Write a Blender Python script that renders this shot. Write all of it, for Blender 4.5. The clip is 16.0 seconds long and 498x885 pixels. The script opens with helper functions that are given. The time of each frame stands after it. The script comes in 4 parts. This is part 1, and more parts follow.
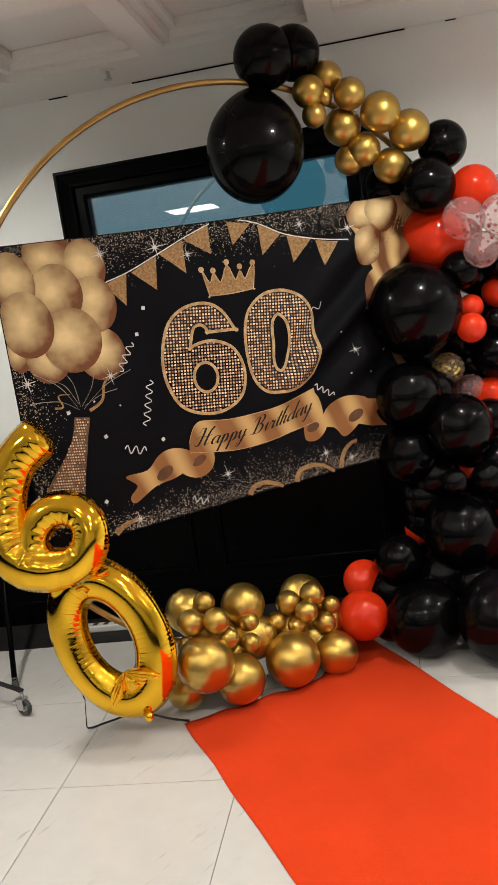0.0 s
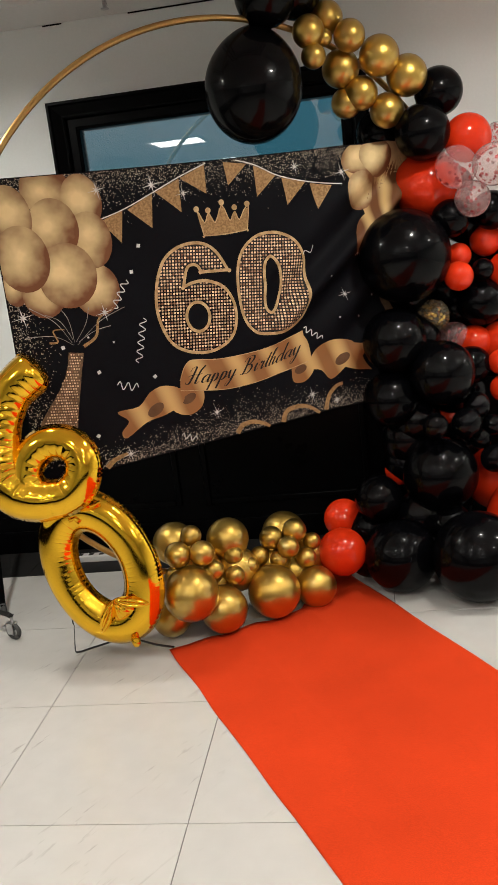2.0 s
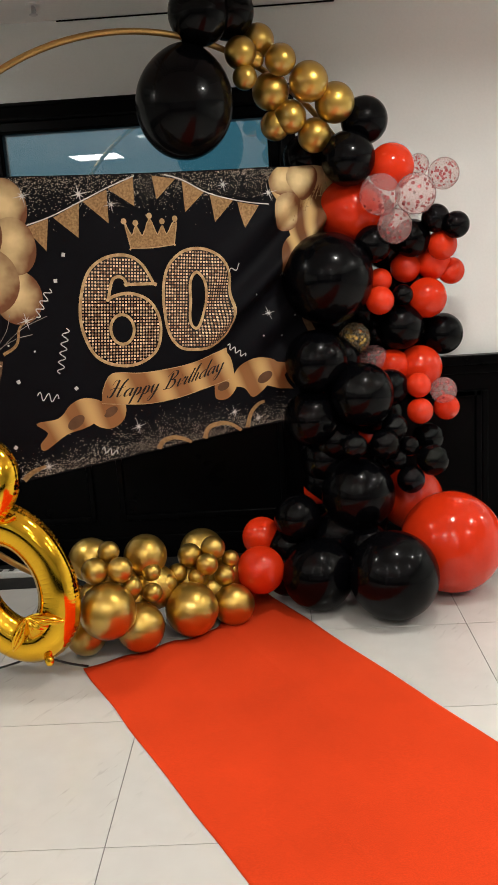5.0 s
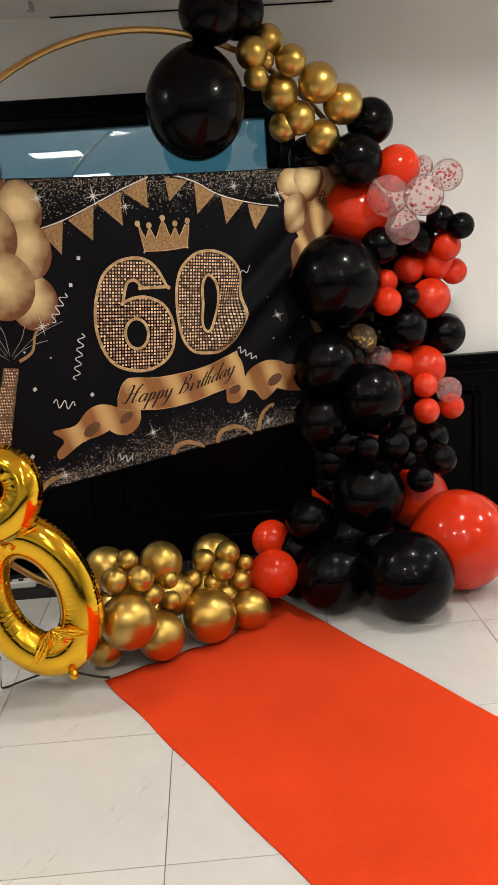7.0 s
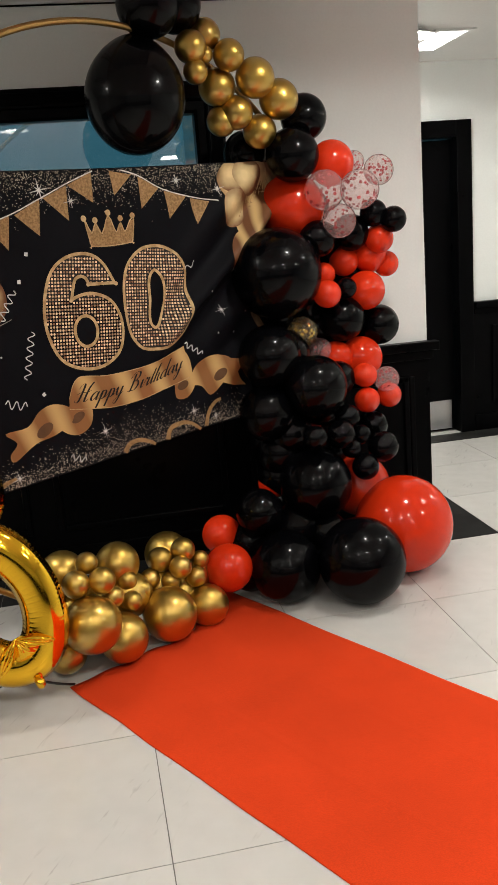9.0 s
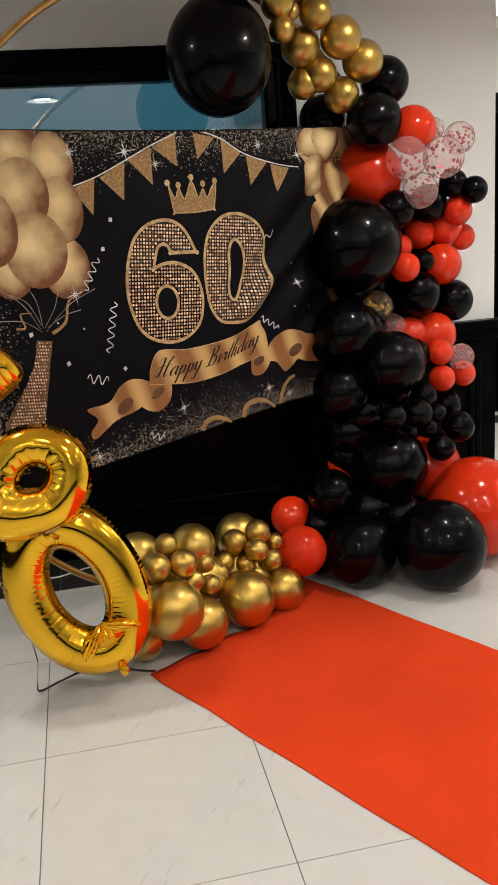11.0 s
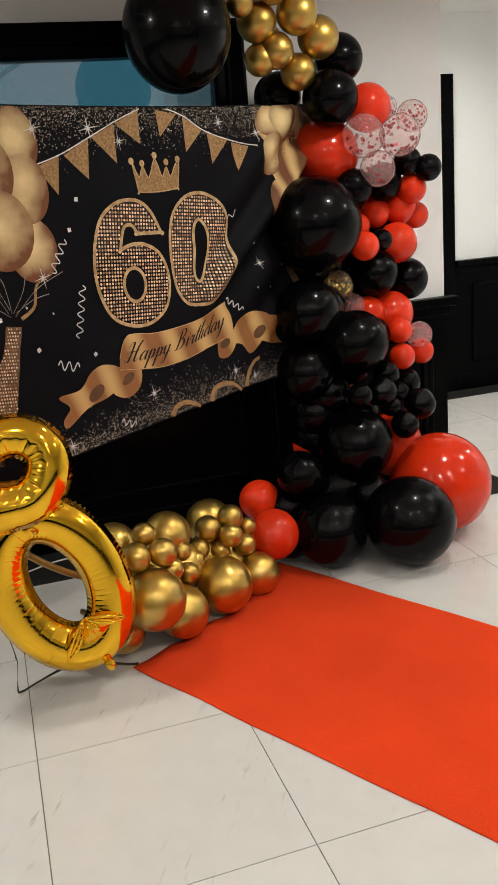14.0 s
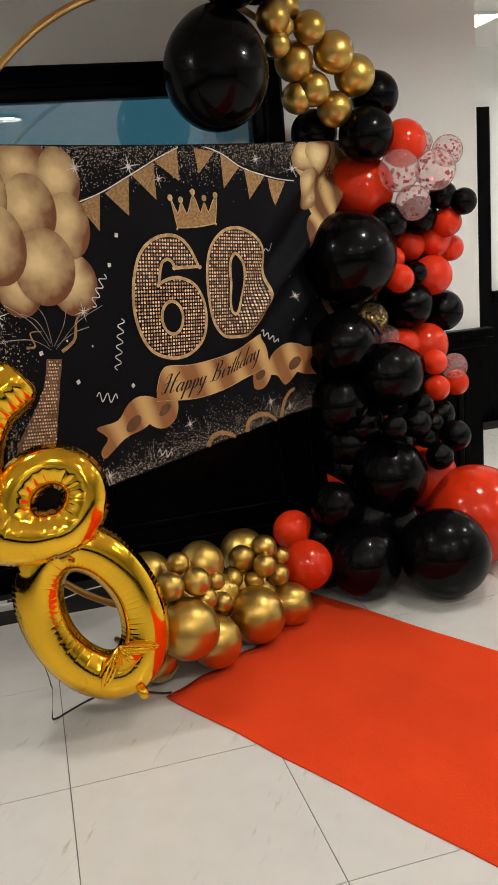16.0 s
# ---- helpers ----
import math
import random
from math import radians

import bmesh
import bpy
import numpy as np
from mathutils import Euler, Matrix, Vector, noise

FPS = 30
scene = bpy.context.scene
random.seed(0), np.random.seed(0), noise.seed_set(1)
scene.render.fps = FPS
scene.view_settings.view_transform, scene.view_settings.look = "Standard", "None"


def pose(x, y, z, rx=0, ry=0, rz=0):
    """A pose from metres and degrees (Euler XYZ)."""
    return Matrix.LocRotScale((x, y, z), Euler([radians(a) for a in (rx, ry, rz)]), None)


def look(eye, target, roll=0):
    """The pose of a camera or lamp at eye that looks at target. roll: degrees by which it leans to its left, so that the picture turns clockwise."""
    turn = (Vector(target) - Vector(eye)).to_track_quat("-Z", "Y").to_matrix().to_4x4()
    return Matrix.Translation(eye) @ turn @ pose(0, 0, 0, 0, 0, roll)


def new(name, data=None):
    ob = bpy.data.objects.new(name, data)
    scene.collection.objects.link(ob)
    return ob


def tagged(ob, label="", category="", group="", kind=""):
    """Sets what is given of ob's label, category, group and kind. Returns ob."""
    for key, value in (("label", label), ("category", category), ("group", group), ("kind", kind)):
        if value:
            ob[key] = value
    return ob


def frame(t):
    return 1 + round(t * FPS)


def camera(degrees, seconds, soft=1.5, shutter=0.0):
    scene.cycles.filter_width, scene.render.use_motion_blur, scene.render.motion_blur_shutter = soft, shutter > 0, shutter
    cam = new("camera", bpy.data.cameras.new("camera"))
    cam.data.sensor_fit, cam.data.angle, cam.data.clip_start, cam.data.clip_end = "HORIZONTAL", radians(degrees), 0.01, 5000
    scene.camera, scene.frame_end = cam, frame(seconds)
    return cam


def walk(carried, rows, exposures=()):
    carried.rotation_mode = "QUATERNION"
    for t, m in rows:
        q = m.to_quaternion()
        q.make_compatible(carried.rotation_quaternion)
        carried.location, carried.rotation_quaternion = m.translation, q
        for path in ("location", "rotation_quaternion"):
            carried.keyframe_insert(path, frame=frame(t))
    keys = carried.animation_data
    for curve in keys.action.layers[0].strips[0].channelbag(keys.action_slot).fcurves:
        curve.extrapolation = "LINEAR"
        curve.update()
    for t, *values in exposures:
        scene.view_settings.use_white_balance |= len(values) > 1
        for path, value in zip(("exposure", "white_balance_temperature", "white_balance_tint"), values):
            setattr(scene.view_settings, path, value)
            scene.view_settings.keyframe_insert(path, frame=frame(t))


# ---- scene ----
cam = camera(32.9, 16.0)
PATH = [
    (0, (0.754, 0.463, 1.468), (0.414, 2.407, 1.141), -8.5),
    (0.5, (0.743, 0.405, 1.46), (0.498, 2.353, 1.078), -7.8),
    (1, (0.725, 0.37, 1.457), (0.529, 2.32, 1.057), -7.1),
    (1.5, (0.718, 0.368, 1.466), (0.486, 2.303, 1.016), -6.8),
    (2, (0.713, 0.372, 1.493), (0.42, 2.292, 1.018), -6.6),
    (2.5, (0.717, 0.406, 1.483), (0.334, 2.313, 1.017), -6.6),
    (3, (0.728, 0.453, 1.507), (0.277, 2.343, 1.032), -7.0),
    (3.5, (0.739, 0.461, 1.484), (0.328, 2.362, 1.021), -7.3),
    (4, (0.764, 0.415, 1.47), (0.493, 2.347, 1.028), -6.9),
    (4.2, (0.75, 0.405, 1.454), (0.557, 2.348, 1.024), -6.3),
    (6.5, (0.435, 0.347, 1.538), (0.428, 2.292, 1.071), -2.9),
    (7, (0.362, 0.411, 1.516), (0.433, 2.356, 1.054), -3.9),
    (7.5, (0.278, 0.355, 1.517), (0.51, 2.287, 1.056), -4.9),
    (8, (0.213, 0.317, 1.519), (0.527, 2.234, 1.045), -4.5),
    (8.5, (0.143, 0.318, 1.504), (0.48, 2.233, 1.036), -3.3),
    (9, (0.098, 0.434, 1.504), (0.439, 2.346, 1.028), -4.6),
    (9.5, (0.013, 0.537, 1.491), (0.268, 2.468, 1.041), -5.3),
    (10, (-0.102, 0.573, 1.474), (0.176, 2.492, 0.988), -4.3),
    (12.3, (-0.304, 0.753, 1.487), (0.112, 2.637, 0.957), -5.3),
    (12.5, (-0.334, 0.781, 1.479), (0.076, 2.664, 0.947), -5.3),
    (13, (-0.348, 0.797, 1.471), (0.078, 2.669, 0.909), -4.8),
    (13.5, (-0.363, 0.758, 1.462), (0.099, 2.622, 0.906), -5.0),
    (14, (-0.392, 0.709, 1.458), (0.15, 2.553, 0.905), -4.8),
    (14.5, (-0.392, 0.704, 1.464), (0.171, 2.545, 0.922), -4.6),
    (15, (-0.396, 0.701, 1.49), (0.138, 2.557, 0.968), -5.1),
    (15.5, (-0.397, 0.697, 1.5), (0.102, 2.564, 0.983), -5.2),
    (16, (-0.394, 0.689, 1.481), (0.078, 2.571, 0.994), -4.9),
]
walk(cam, [(t, look(eye, target, roll)) for t, eye, target, roll in PATH], exposures=((0, 0.13), (1.5, 0.05), (4.2, -0.04), (7, 0.01), (8.5, -0.14), (9.5, -0.11), (10, -0.03), (12.5, -0.15), (13.5, -0.08), (15, -0.16), (16, -0.17)))

# ---- world and light ----
world = bpy.data.worlds.new("evening")
scene.world = world
world.use_nodes = True
world.node_tree.nodes["Background"].inputs[0].default_value = (0.045, 0.17, 0.235, 1)
world.node_tree.nodes["Background"].inputs[1].default_value = 0.9
CEIL = 2.51
LAMP_W = 7.0


# ---- materials ----
def mat(name, base=(0.5, 0.5, 0.5), rough=0.5, metal=0.0, grain=0.0, scale=60.0, stain=0.0, stain_scale=2.5, bump=0.0, coat=0.0, vary=0.0, spec=0.5, rough_var=0.0):
    m = bpy.data.materials.new(name)
    m.use_nodes = True
    nt = m.node_tree
    b = nt.nodes["Principled BSDF"]
    b.inputs["Base Color"].default_value = (*base, 1)
    b.inputs["Roughness"].default_value = rough
    b.inputs["Metallic"].default_value = metal
    b.inputs["Specular IOR Level"].default_value = spec
    b.inputs["Coat Weight"].default_value = coat
    b.inputs["Coat Roughness"].default_value = 0.05
    tc = nt.nodes.new("ShaderNodeTexCoord")
    out = None
    if grain or stain or vary:
        hsv = nt.nodes.new("ShaderNodeHueSaturation")
        hsv.inputs["Color"].default_value = (*base, 1)
        val = None
        for amount, sc, detail in ((grain, scale, 4), (stain, stain_scale, 6)):
            if not amount:
                continue
            n = nt.nodes.new("ShaderNodeTexNoise")
            n.inputs["Scale"].default_value = sc
            n.inputs["Detail"].default_value = detail
            nt.links.new(tc.outputs["Object"], n.inputs["Vector"])
            r = nt.nodes.new("ShaderNodeMapRange")
            r.inputs["From Min"].default_value, r.inputs["From Max"].default_value = 0.3, 0.7
            r.inputs["To Min"].default_value, r.inputs["To Max"].default_value = 1 - amount, 1 + amount
            nt.links.new(n.outputs["Fac"], r.inputs["Value"])
            val = multiply(nt, val, r.outputs[0])
        if vary:
            oi = nt.nodes.new("ShaderNodeObjectInfo")
            r = nt.nodes.new("ShaderNodeMapRange")
            r.inputs["To Min"].default_value, r.inputs["To Max"].default_value = 1 - vary, 1 + vary
            nt.links.new(oi.outputs["Random"], r.inputs["Value"])
            val = multiply(nt, val, r.outputs[0])
        nt.links.new(val, hsv.inputs["Value"])
        nt.links.new(hsv.outputs[0], b.inputs["Base Color"])
    if rough_var:
        n = nt.nodes.new("ShaderNodeTexNoise")
        n.inputs["Scale"].default_value = 7
        n.inputs["Detail"].default_value = 5
        nt.links.new(tc.outputs["Object"], n.inputs["Vector"])
        r = nt.nodes.new("ShaderNodeMapRange")
        r.inputs["From Min"].default_value, r.inputs["From Max"].default_value = 0.3, 0.7
        r.inputs["To Min"].default_value, r.inputs["To Max"].default_value = max(0.0, rough - rough_var), rough + rough_var
        nt.links.new(n.outputs["Fac"], r.inputs["Value"])
        nt.links.new(r.outputs[0], b.inputs["Roughness"])
    if bump:
        n = nt.nodes.new("ShaderNodeTexNoise")
        n.inputs["Scale"].default_value = scale
        n.inputs["Detail"].default_value = 3
        nt.links.new(tc.outputs["Object"], n.inputs["Vector"])
        bp = nt.nodes.new("ShaderNodeBump")
        bp.inputs["Strength"].default_value = bump
        bp.inputs["Distance"].default_value = 0.002
        nt.links.new(n.outputs["Fac"], bp.inputs["Height"])
        nt.links.new(bp.outputs[0], b.inputs["Normal"])
    return m


def multiply(nt, a, b):
    if a is None:
        return b
    mm = nt.nodes.new("ShaderNodeMath")
    mm.operation = "MULTIPLY"
    nt.links.new(a, mm.inputs[0])
    nt.links.new(b, mm.inputs[1])
    return mm.outputs[0]


def marble():
    m = mat("white_marble_tile", (0.60, 0.585, 0.56), rough=0.2, grain=0.02, scale=14, stain=0.04, stain_scale=1.7, vary=0.025, rough_var=0.06)
    nt = m.node_tree
    b = nt.nodes["Principled BSDF"]
    base = b.inputs["Base Color"].links[0].from_socket
    geo = nt.nodes.new("ShaderNodeNewGeometry")
    mp = nt.nodes.new("ShaderNodeMapping")
    mp.vector_type = "TEXTURE"
    mp.inputs["Rotation"].default_value = (0, 0, radians(58))
    mp.inputs["Scale"].default_value = (0.11, 0.022, 1)
    nt.links.new(geo.outputs["Position"], mp.inputs["Vector"])
    n = nt.nodes.new("ShaderNodeTexNoise")
    n.inputs["Scale"].default_value, n.inputs["Detail"].default_value, n.inputs["Distortion"].default_value = 1.0, 3, 0.4
    nt.links.new(mp.outputs[0], n.inputs["Vector"])
    vein = nt.nodes.new("ShaderNodeMapRange")
    vein.inputs["From Min"].default_value, vein.inputs["From Max"].default_value = 0.60, 0.74
    vein.inputs["To Min"].default_value, vein.inputs["To Max"].default_value = 0, 1
    nt.links.new(n.outputs["Fac"], vein.inputs["Value"])
    n2 = nt.nodes.new("ShaderNodeTexNoise")
    n2.inputs["Scale"].default_value, n2.inputs["Detail"].default_value = 3.1, 3
    nt.links.new(geo.outputs["Position"], n2.inputs["Vector"])
    gate = nt.nodes.new("ShaderNodeMapRange")
    gate.inputs["From Min"].default_value, gate.inputs["From Max"].default_value = 0.50, 0.64
    gate.inputs["To Min"].default_value, gate.inputs["To Max"].default_value = 0, 0.6
    nt.links.new(n2.outputs["Fac"], gate.inputs["Value"])
    mix = nt.nodes.new("ShaderNodeMix")
    mix.data_type = "RGBA"
    nt.links.new(multiply(nt, vein.outputs[0], gate.outputs[0]), mix.inputs[0])
    nt.links.new(base, mix.inputs[6])
    mix.inputs[7].default_value = (0.27, 0.255, 0.24, 1)
    nt.links.new(mix.outputs[2], b.inputs["Base Color"])
    return m


WHITE_WALL = mat("white_wall_paint", (0.83, 0.85, 0.835), 0.6, grain=0.015, scale=90, stain=0.025, stain_scale=1.3, bump=0.08)
CEILING = mat("ceiling_paint", (0.76, 0.75, 0.73), 0.7, grain=0.02, scale=70, stain=0.05, stain_scale=1.1, bump=0.1)
BLACK_PAINT = mat("black_satin_paint", (0.0014, 0.0014, 0.0017), 0.34, spec=0.05, grain=0.1, scale=40, stain=0.2, stain_scale=2.0, bump=0.05, rough_var=0.08)
MARBLE = marble()
GROUT = mat("grey_grout", (0.16, 0.15, 0.14), 0.9, grain=0.15, scale=150)
CARPET = mat("red_felt_carpet", (0.645, 0.049, 0.010), 0.95, grain=0.10, scale=300, stain=0.09, stain_scale=2.2, bump=0.5, spec=0.1)
GOLD_CHROME = mat("gold_chrome_latex", (0.54, 0.352, 0.076), 0.37, metal=1.0, vary=0.07, coat=0.75)
BLACK_LATEX = mat("black_latex", (0.0014, 0.0014, 0.0019), 0.26, spec=0.05, stain=0.15, stain_scale=6, coat=0.16)
RED_LATEX = mat("red_latex", (0.66, 0.032, 0.006), 0.13, vary=0.07, stain=0.03, stain_scale=5, rough_var=0.02, spec=0.38)
RING_GOLD = mat("gold_painted_metal", (0.48, 0.29, 0.10), 0.34, metal=0.85, grain=0.08, scale=120, stain=0.1, stain_scale=8)
FOIL = mat("gold_foil", (0.95, 0.55, 0.035), 0.10, metal=1.0, stain=0.04, stain_scale=9, rough_var=0.03)
CLOTH = mat("black_polyester_cloth", (0.0042, 0.0041, 0.0058), 0.6, grain=0.12, scale=900, stain=0.15, stain_scale=4, bump=0.15, spec=0.06)
STEEL = mat("brushed_steel", (0.55, 0.55, 0.56), 0.32, metal=1.0, grain=0.06, scale=200)
BLACK_PLASTIC = mat("black_plastic", (0.012, 0.012, 0.012), 0.4, grain=0.1, scale=200)
GREY_RUBBER = mat("grey_rubber", (0.055, 0.055, 0.055), 0.6, grain=0.1, scale=200)
WHITE_PLASTIC = mat("white_plastic", (0.72, 0.72, 0.70), 0.35, grain=0.02, scale=100)
BLACK_TILE = mat("black_granite_tile", (0.020, 0.0195, 0.019), 0.42, grain=0.35, scale=260, stain=0.2, stain_scale=3, vary=0.1, spec=0.07, rough_var=0.06)


def glass(name, tint, clear, gloss=0.06, ior=1.5):
    """Thin film: part clear, part tinted, with a gloss that grows at grazing angles."""
    m = bpy.data.materials.new(name)
    m.use_nodes = True
    nt = m.node_tree
    nt.nodes.remove(nt.nodes["Principled BSDF"])
    o = nt.nodes["Material Output"]
    tr = nt.nodes.new("ShaderNodeBsdfTransparent")
    df = nt.nodes.new("ShaderNodeBsdfDiffuse")
    df.inputs[0].default_value = (*tint, 1)
    tl = nt.nodes.new("ShaderNodeBsdfTranslucent")
    tl.inputs[0].default_value = (*tint, 1)
    body = nt.nodes.new("ShaderNodeMixShader")
    nt.links.new(df.outputs[0], body.inputs[1])
    nt.links.new(tl.outputs[0], body.inputs[2])
    film = nt.nodes.new("ShaderNodeMixShader")
    film.inputs[0].default_value = 1 - clear
    nt.links.new(tr.outputs[0], film.inputs[1])
    nt.links.new(body.outputs[0], film.inputs[2])
    gl = nt.nodes.new("ShaderNodeBsdfGlossy")
    gl.inputs["Roughness"].default_value = gloss
    fr = nt.nodes.new("ShaderNodeFresnel")
    fr.inputs[0].default_value = ior
    mx = nt.nodes.new("ShaderNodeMixShader")
    nt.links.new(fr.outputs[0], mx.inputs[0])
    nt.links.new(film.outputs[0], mx.inputs[1])
    nt.links.new(gl.outputs[0], mx.inputs[2])
    nt.links.new(mx.outputs[0], o.inputs[0])
    return m


CLEAR_PINK = glass("clear_pinkish_latex", (0.95, 0.64, 0.63), 0.70, gloss=0.05, ior=1.05)
CLEAR_GOLD = glass("clear_latex", (0.80, 0.66, 0.46), 0.84, gloss=0.05, ior=1.10)
PANE = glass("window_glass", (0.3, 0.45, 0.5), 0.97, gloss=0.0, ior=2.5)
CONFETTI_RED = mat("red_foil_confetti", (0.36, 0.012, 0.022), 0.3, metal=0.5, vary=0.2)
CONFETTI_GOLD = mat("gold_foil_confetti", (0.75, 0.48, 0.10), 0.25, metal=1.0)


def lit(name, col, strength):
    m = bpy.data.materials.new(name)
    m.use_nodes = True
    b = m.node_tree.nodes["Principled BSDF"]
    b.inputs["Base Color"].default_value = (0.8, 0.8, 0.8, 1)
    b.inputs["Emission Color"].default_value = (*col, 1)
    b.inputs["Emission Strength"].default_value = strength
    return m


LAMP_GLOW = lit("lamp_glow", (0.97, 0.945, 0.87), 285)
PANEL_GLOW = lit("panel_glow", (1.0, 0.97, 0.93), 6)


# ---- mesh helpers ----
def mesh_of(name, bm, material, smooth=False):
    me = bpy.data.meshes.new(name)
    bmesh.ops.recalc_face_normals(bm, faces=bm.faces)
    bm.to_mesh(me)
    bm.free()
    me.materials.append(material)
    if smooth:
        me.polygons.foreach_set("use_smooth", [True] * len(me.polygons))
    return me


def part(name, bm, material, parent=None, label="", smooth=False):
    ob = new(name, mesh_of(name, bm, material, smooth))
    ob.parent = parent
    return tagged(ob, label)


def thing(name, label, category, group="", kind="", at=(0, 0, 0)):
    ob = new(name)
    ob.empty_display_size = 0.05
    ob.location = at
    return tagged(ob, label, category, group, kind)


def box(bm, x0, x1, y0, y1, z0, z1, bevel=0.0):
    r = bmesh.ops.create_cube(bm, size=1.0, matrix=Matrix.Translation(((x0 + x1) / 2, (y0 + y1) / 2, (z0 + z1) / 2)) @ Matrix.Diagonal((x1 - x0, y1 - y0, z1 - z0, 1)))
    if bevel:
        es = {e for v in r["verts"] for e in v.link_edges}
        bmesh.ops.bevel(bm, geom=list(es), offset=bevel, segments=2, profile=0.5, affect="EDGES")
    return bm


def boxes(*rows, bevel=0.0):
    bm = bmesh.new()
    for row in rows:
        box(bm, *row, bevel=bevel)
    return bm


def tube(points, radii, sides=12, closed=False, flat=1.0, side_axis=None, bm=None):
    """A tube along points. flat: depth of the section along side_axis as a share of its width."""
    bm = bm or bmesh.new()
    n = len(points)
    pts = [Vector(p) for p in points]
    rad = radii if isinstance(radii, (list, tuple)) else [radii] * n
    rings = []
    for i, p in enumerate(pts):
        a = pts[(i - 1) % n] if closed or i else pts[i]
        b = pts[(i + 1) % n] if closed or i < n - 1 else pts[i]
        t = (b - a).normalized()
        up = Vector(side_axis) if side_axis else (Vector((0, 0, 1)) if abs(t.z) < 0.9 else Vector((1, 0, 0)))
        s = t.cross(up).normalized()
        u = s.cross(t).normalized()
        rings.append([bm.verts.new(p + s * (rad[i] * math.cos(k * math.tau / sides)) + u * (rad[i] * flat * math.sin(k * math.tau / sides))) for k in range(sides)])
    for i in range(n if closed else n - 1):
        A, B = rings[i], rings[(i + 1) % n]
        for k in range(sides):
            bm.faces.new((A[k], A[(k + 1) % sides], B[(k + 1) % sides], B[k]))
    if not closed:
        bm.faces.new(rings[0][::-1])
        bm.faces.new(rings[-1])
    return bm


def smooth_path(points, steps=8, closed=False):
    """Catmull-Rom through points of any size."""
    P = [np.array(p, float) for p in points]
    n = len(P)
    out = []
    for i in range(n if closed else n - 1):
        g = lambda j: P[j % n] if closed else P[min(max(j, 0), n - 1)]
        p0, p1, p2, p3 = g(i - 1), g(i), g(i + 1), g(i + 2)
        for k in range(steps):
            t = k / steps
            out.append(0.5 * (2 * p1 + (p2 - p0) * t + (2 * p0 - 5 * p1 + 4 * p2 - p3) * t * t + (3 * p1 - p0 - 3 * p2 + p3) * t ** 3))
    if not closed:
        out.append(P[-1])
    return out


def cylinder(bm, x, y, z0, z1, r, sides=24):
    bmesh.ops.create_cone(bm, cap_ends=True, segments=sides, radius1=r, radius2=r, depth=z1 - z0, matrix=Matrix.Translation((x, y, (z0 + z1) / 2)))
    return bm


# ---- structure ----
NORTH, FAR, END = 4.39, 6.02, 1.742
WX0, WX1, WZ0, WZ1 = -0.655, 0.803, 1.08, 2.178     # window's opening with its casing
RAIL = 0.93

wall_north = part("wall_north", boxes((-4.0, WX0, NORTH, NORTH + 0.16, 0, CEIL), (WX1, END, NORTH, NORTH + 0.16, 0, CEIL), (WX0, WX1, NORTH, NORTH + 0.16, WZ1, CEIL), (WX0, WX1, NORTH, NORTH + 0.16, 0, WZ0)), WHITE_WALL)
tagged(wall_north, "white painted wall above black wainscot", "wall", kind="structure")
wall_far = part("wall_far", boxes((1.0, 1.735, FAR, FAR + 0.15, 0, CEIL), (2.765, 5.2, FAR, FAR + 0.15, 0, CEIL), (1.735, 2.765, FAR, FAR + 0.15, 2.14, CEIL)), WHITE_WALL)
tagged(wall_far, "white corridor wall above black wainscot panels", "wall", kind="structure")
# unseen walls at guessed places, added to close the room for reflections
for nm, row in (("wall_west", (-4.15, -4.0, -4.15, NORTH + 0.16, 0, CEIL)), ("wall_east", (5.2, 5.35, -4.15, FAR + 0.15, 0, CEIL)), ("wall_south", (-4.0, 5.2, -4.15, -4.0, 0, CEIL)), ("wall_corridor", (0.85, 1.0, NORTH + 0.16, FAR + 0.15, 0, CEIL))):
    tagged(part(nm, boxes(row), WHITE_WALL), "plain white wall added out of view to close room", "wall", kind="structure")
# unseen strips on west and south walls, added as dark reflections for the foil
tagged(part("wainscot_out_of_view", boxes((-4.0, -3.98, -4.0, NORTH - 0.03, 0, RAIL), (-3.98, 5.18, -4.0, -3.98, 0, RAIL)), BLACK_PAINT), "unseen black wainscot added along two walls for reflections", "wainscot", kind="structure")


def wainscot(name, x0, x1, y, panels, label):
    w = part(name, boxes((x0, x1, y - 0.018, y, 0.0, RAIL - 0.09)), BLACK_PAINT)
    tagged(w, label, "wainscot", kind="structure")
    part("chair_rail", boxes((x0, x1 + 0.02, y - 0.034, y, RAIL - 0.09, RAIL - 0.045), (x0, x1 + 0.045, y - 0.06, y, RAIL - 0.045, RAIL), bevel=0.006), BLACK_PAINT, w)
    part("baseboard", boxes((x0, x1 + 0.006, y - 0.034, y - 0.018, 0.002, 0.12), bevel=0.004), BLACK_PAINT, w)
    for a, b in panels:
        bm = boxes((a, a + 0.03, y - 0.034, y - 0.018, 0.2, RAIL - 0.17), (b - 0.03, b, y - 0.034, y - 0.018, 0.2, RAIL - 0.17), (a + 0.03, b - 0.03, y - 0.034, y - 0.018, 0.2, 0.23), (a + 0.03, b - 0.03, y - 0.034, y - 0.018, RAIL - 0.2, RAIL - 0.17), bevel=0.006)
        part("panel_moulding", bm, BLACK_PAINT, w)
    return w


wainscot("wainscot_north", -3.98, END, NORTH, [(-3.0 + 0.95 * i, -2.17 + 0.95 * i) for i in range(5)] + [(1.2, 1.66)], "black painted wainscot with chair rail")
wainscot("wainscot_far", 2.766, 5.18, FAR, [(2.9 + 0.8 * i, 3.6 + 0.8 * i) for i in range(3)], "black panelled wainscot of the corridor")


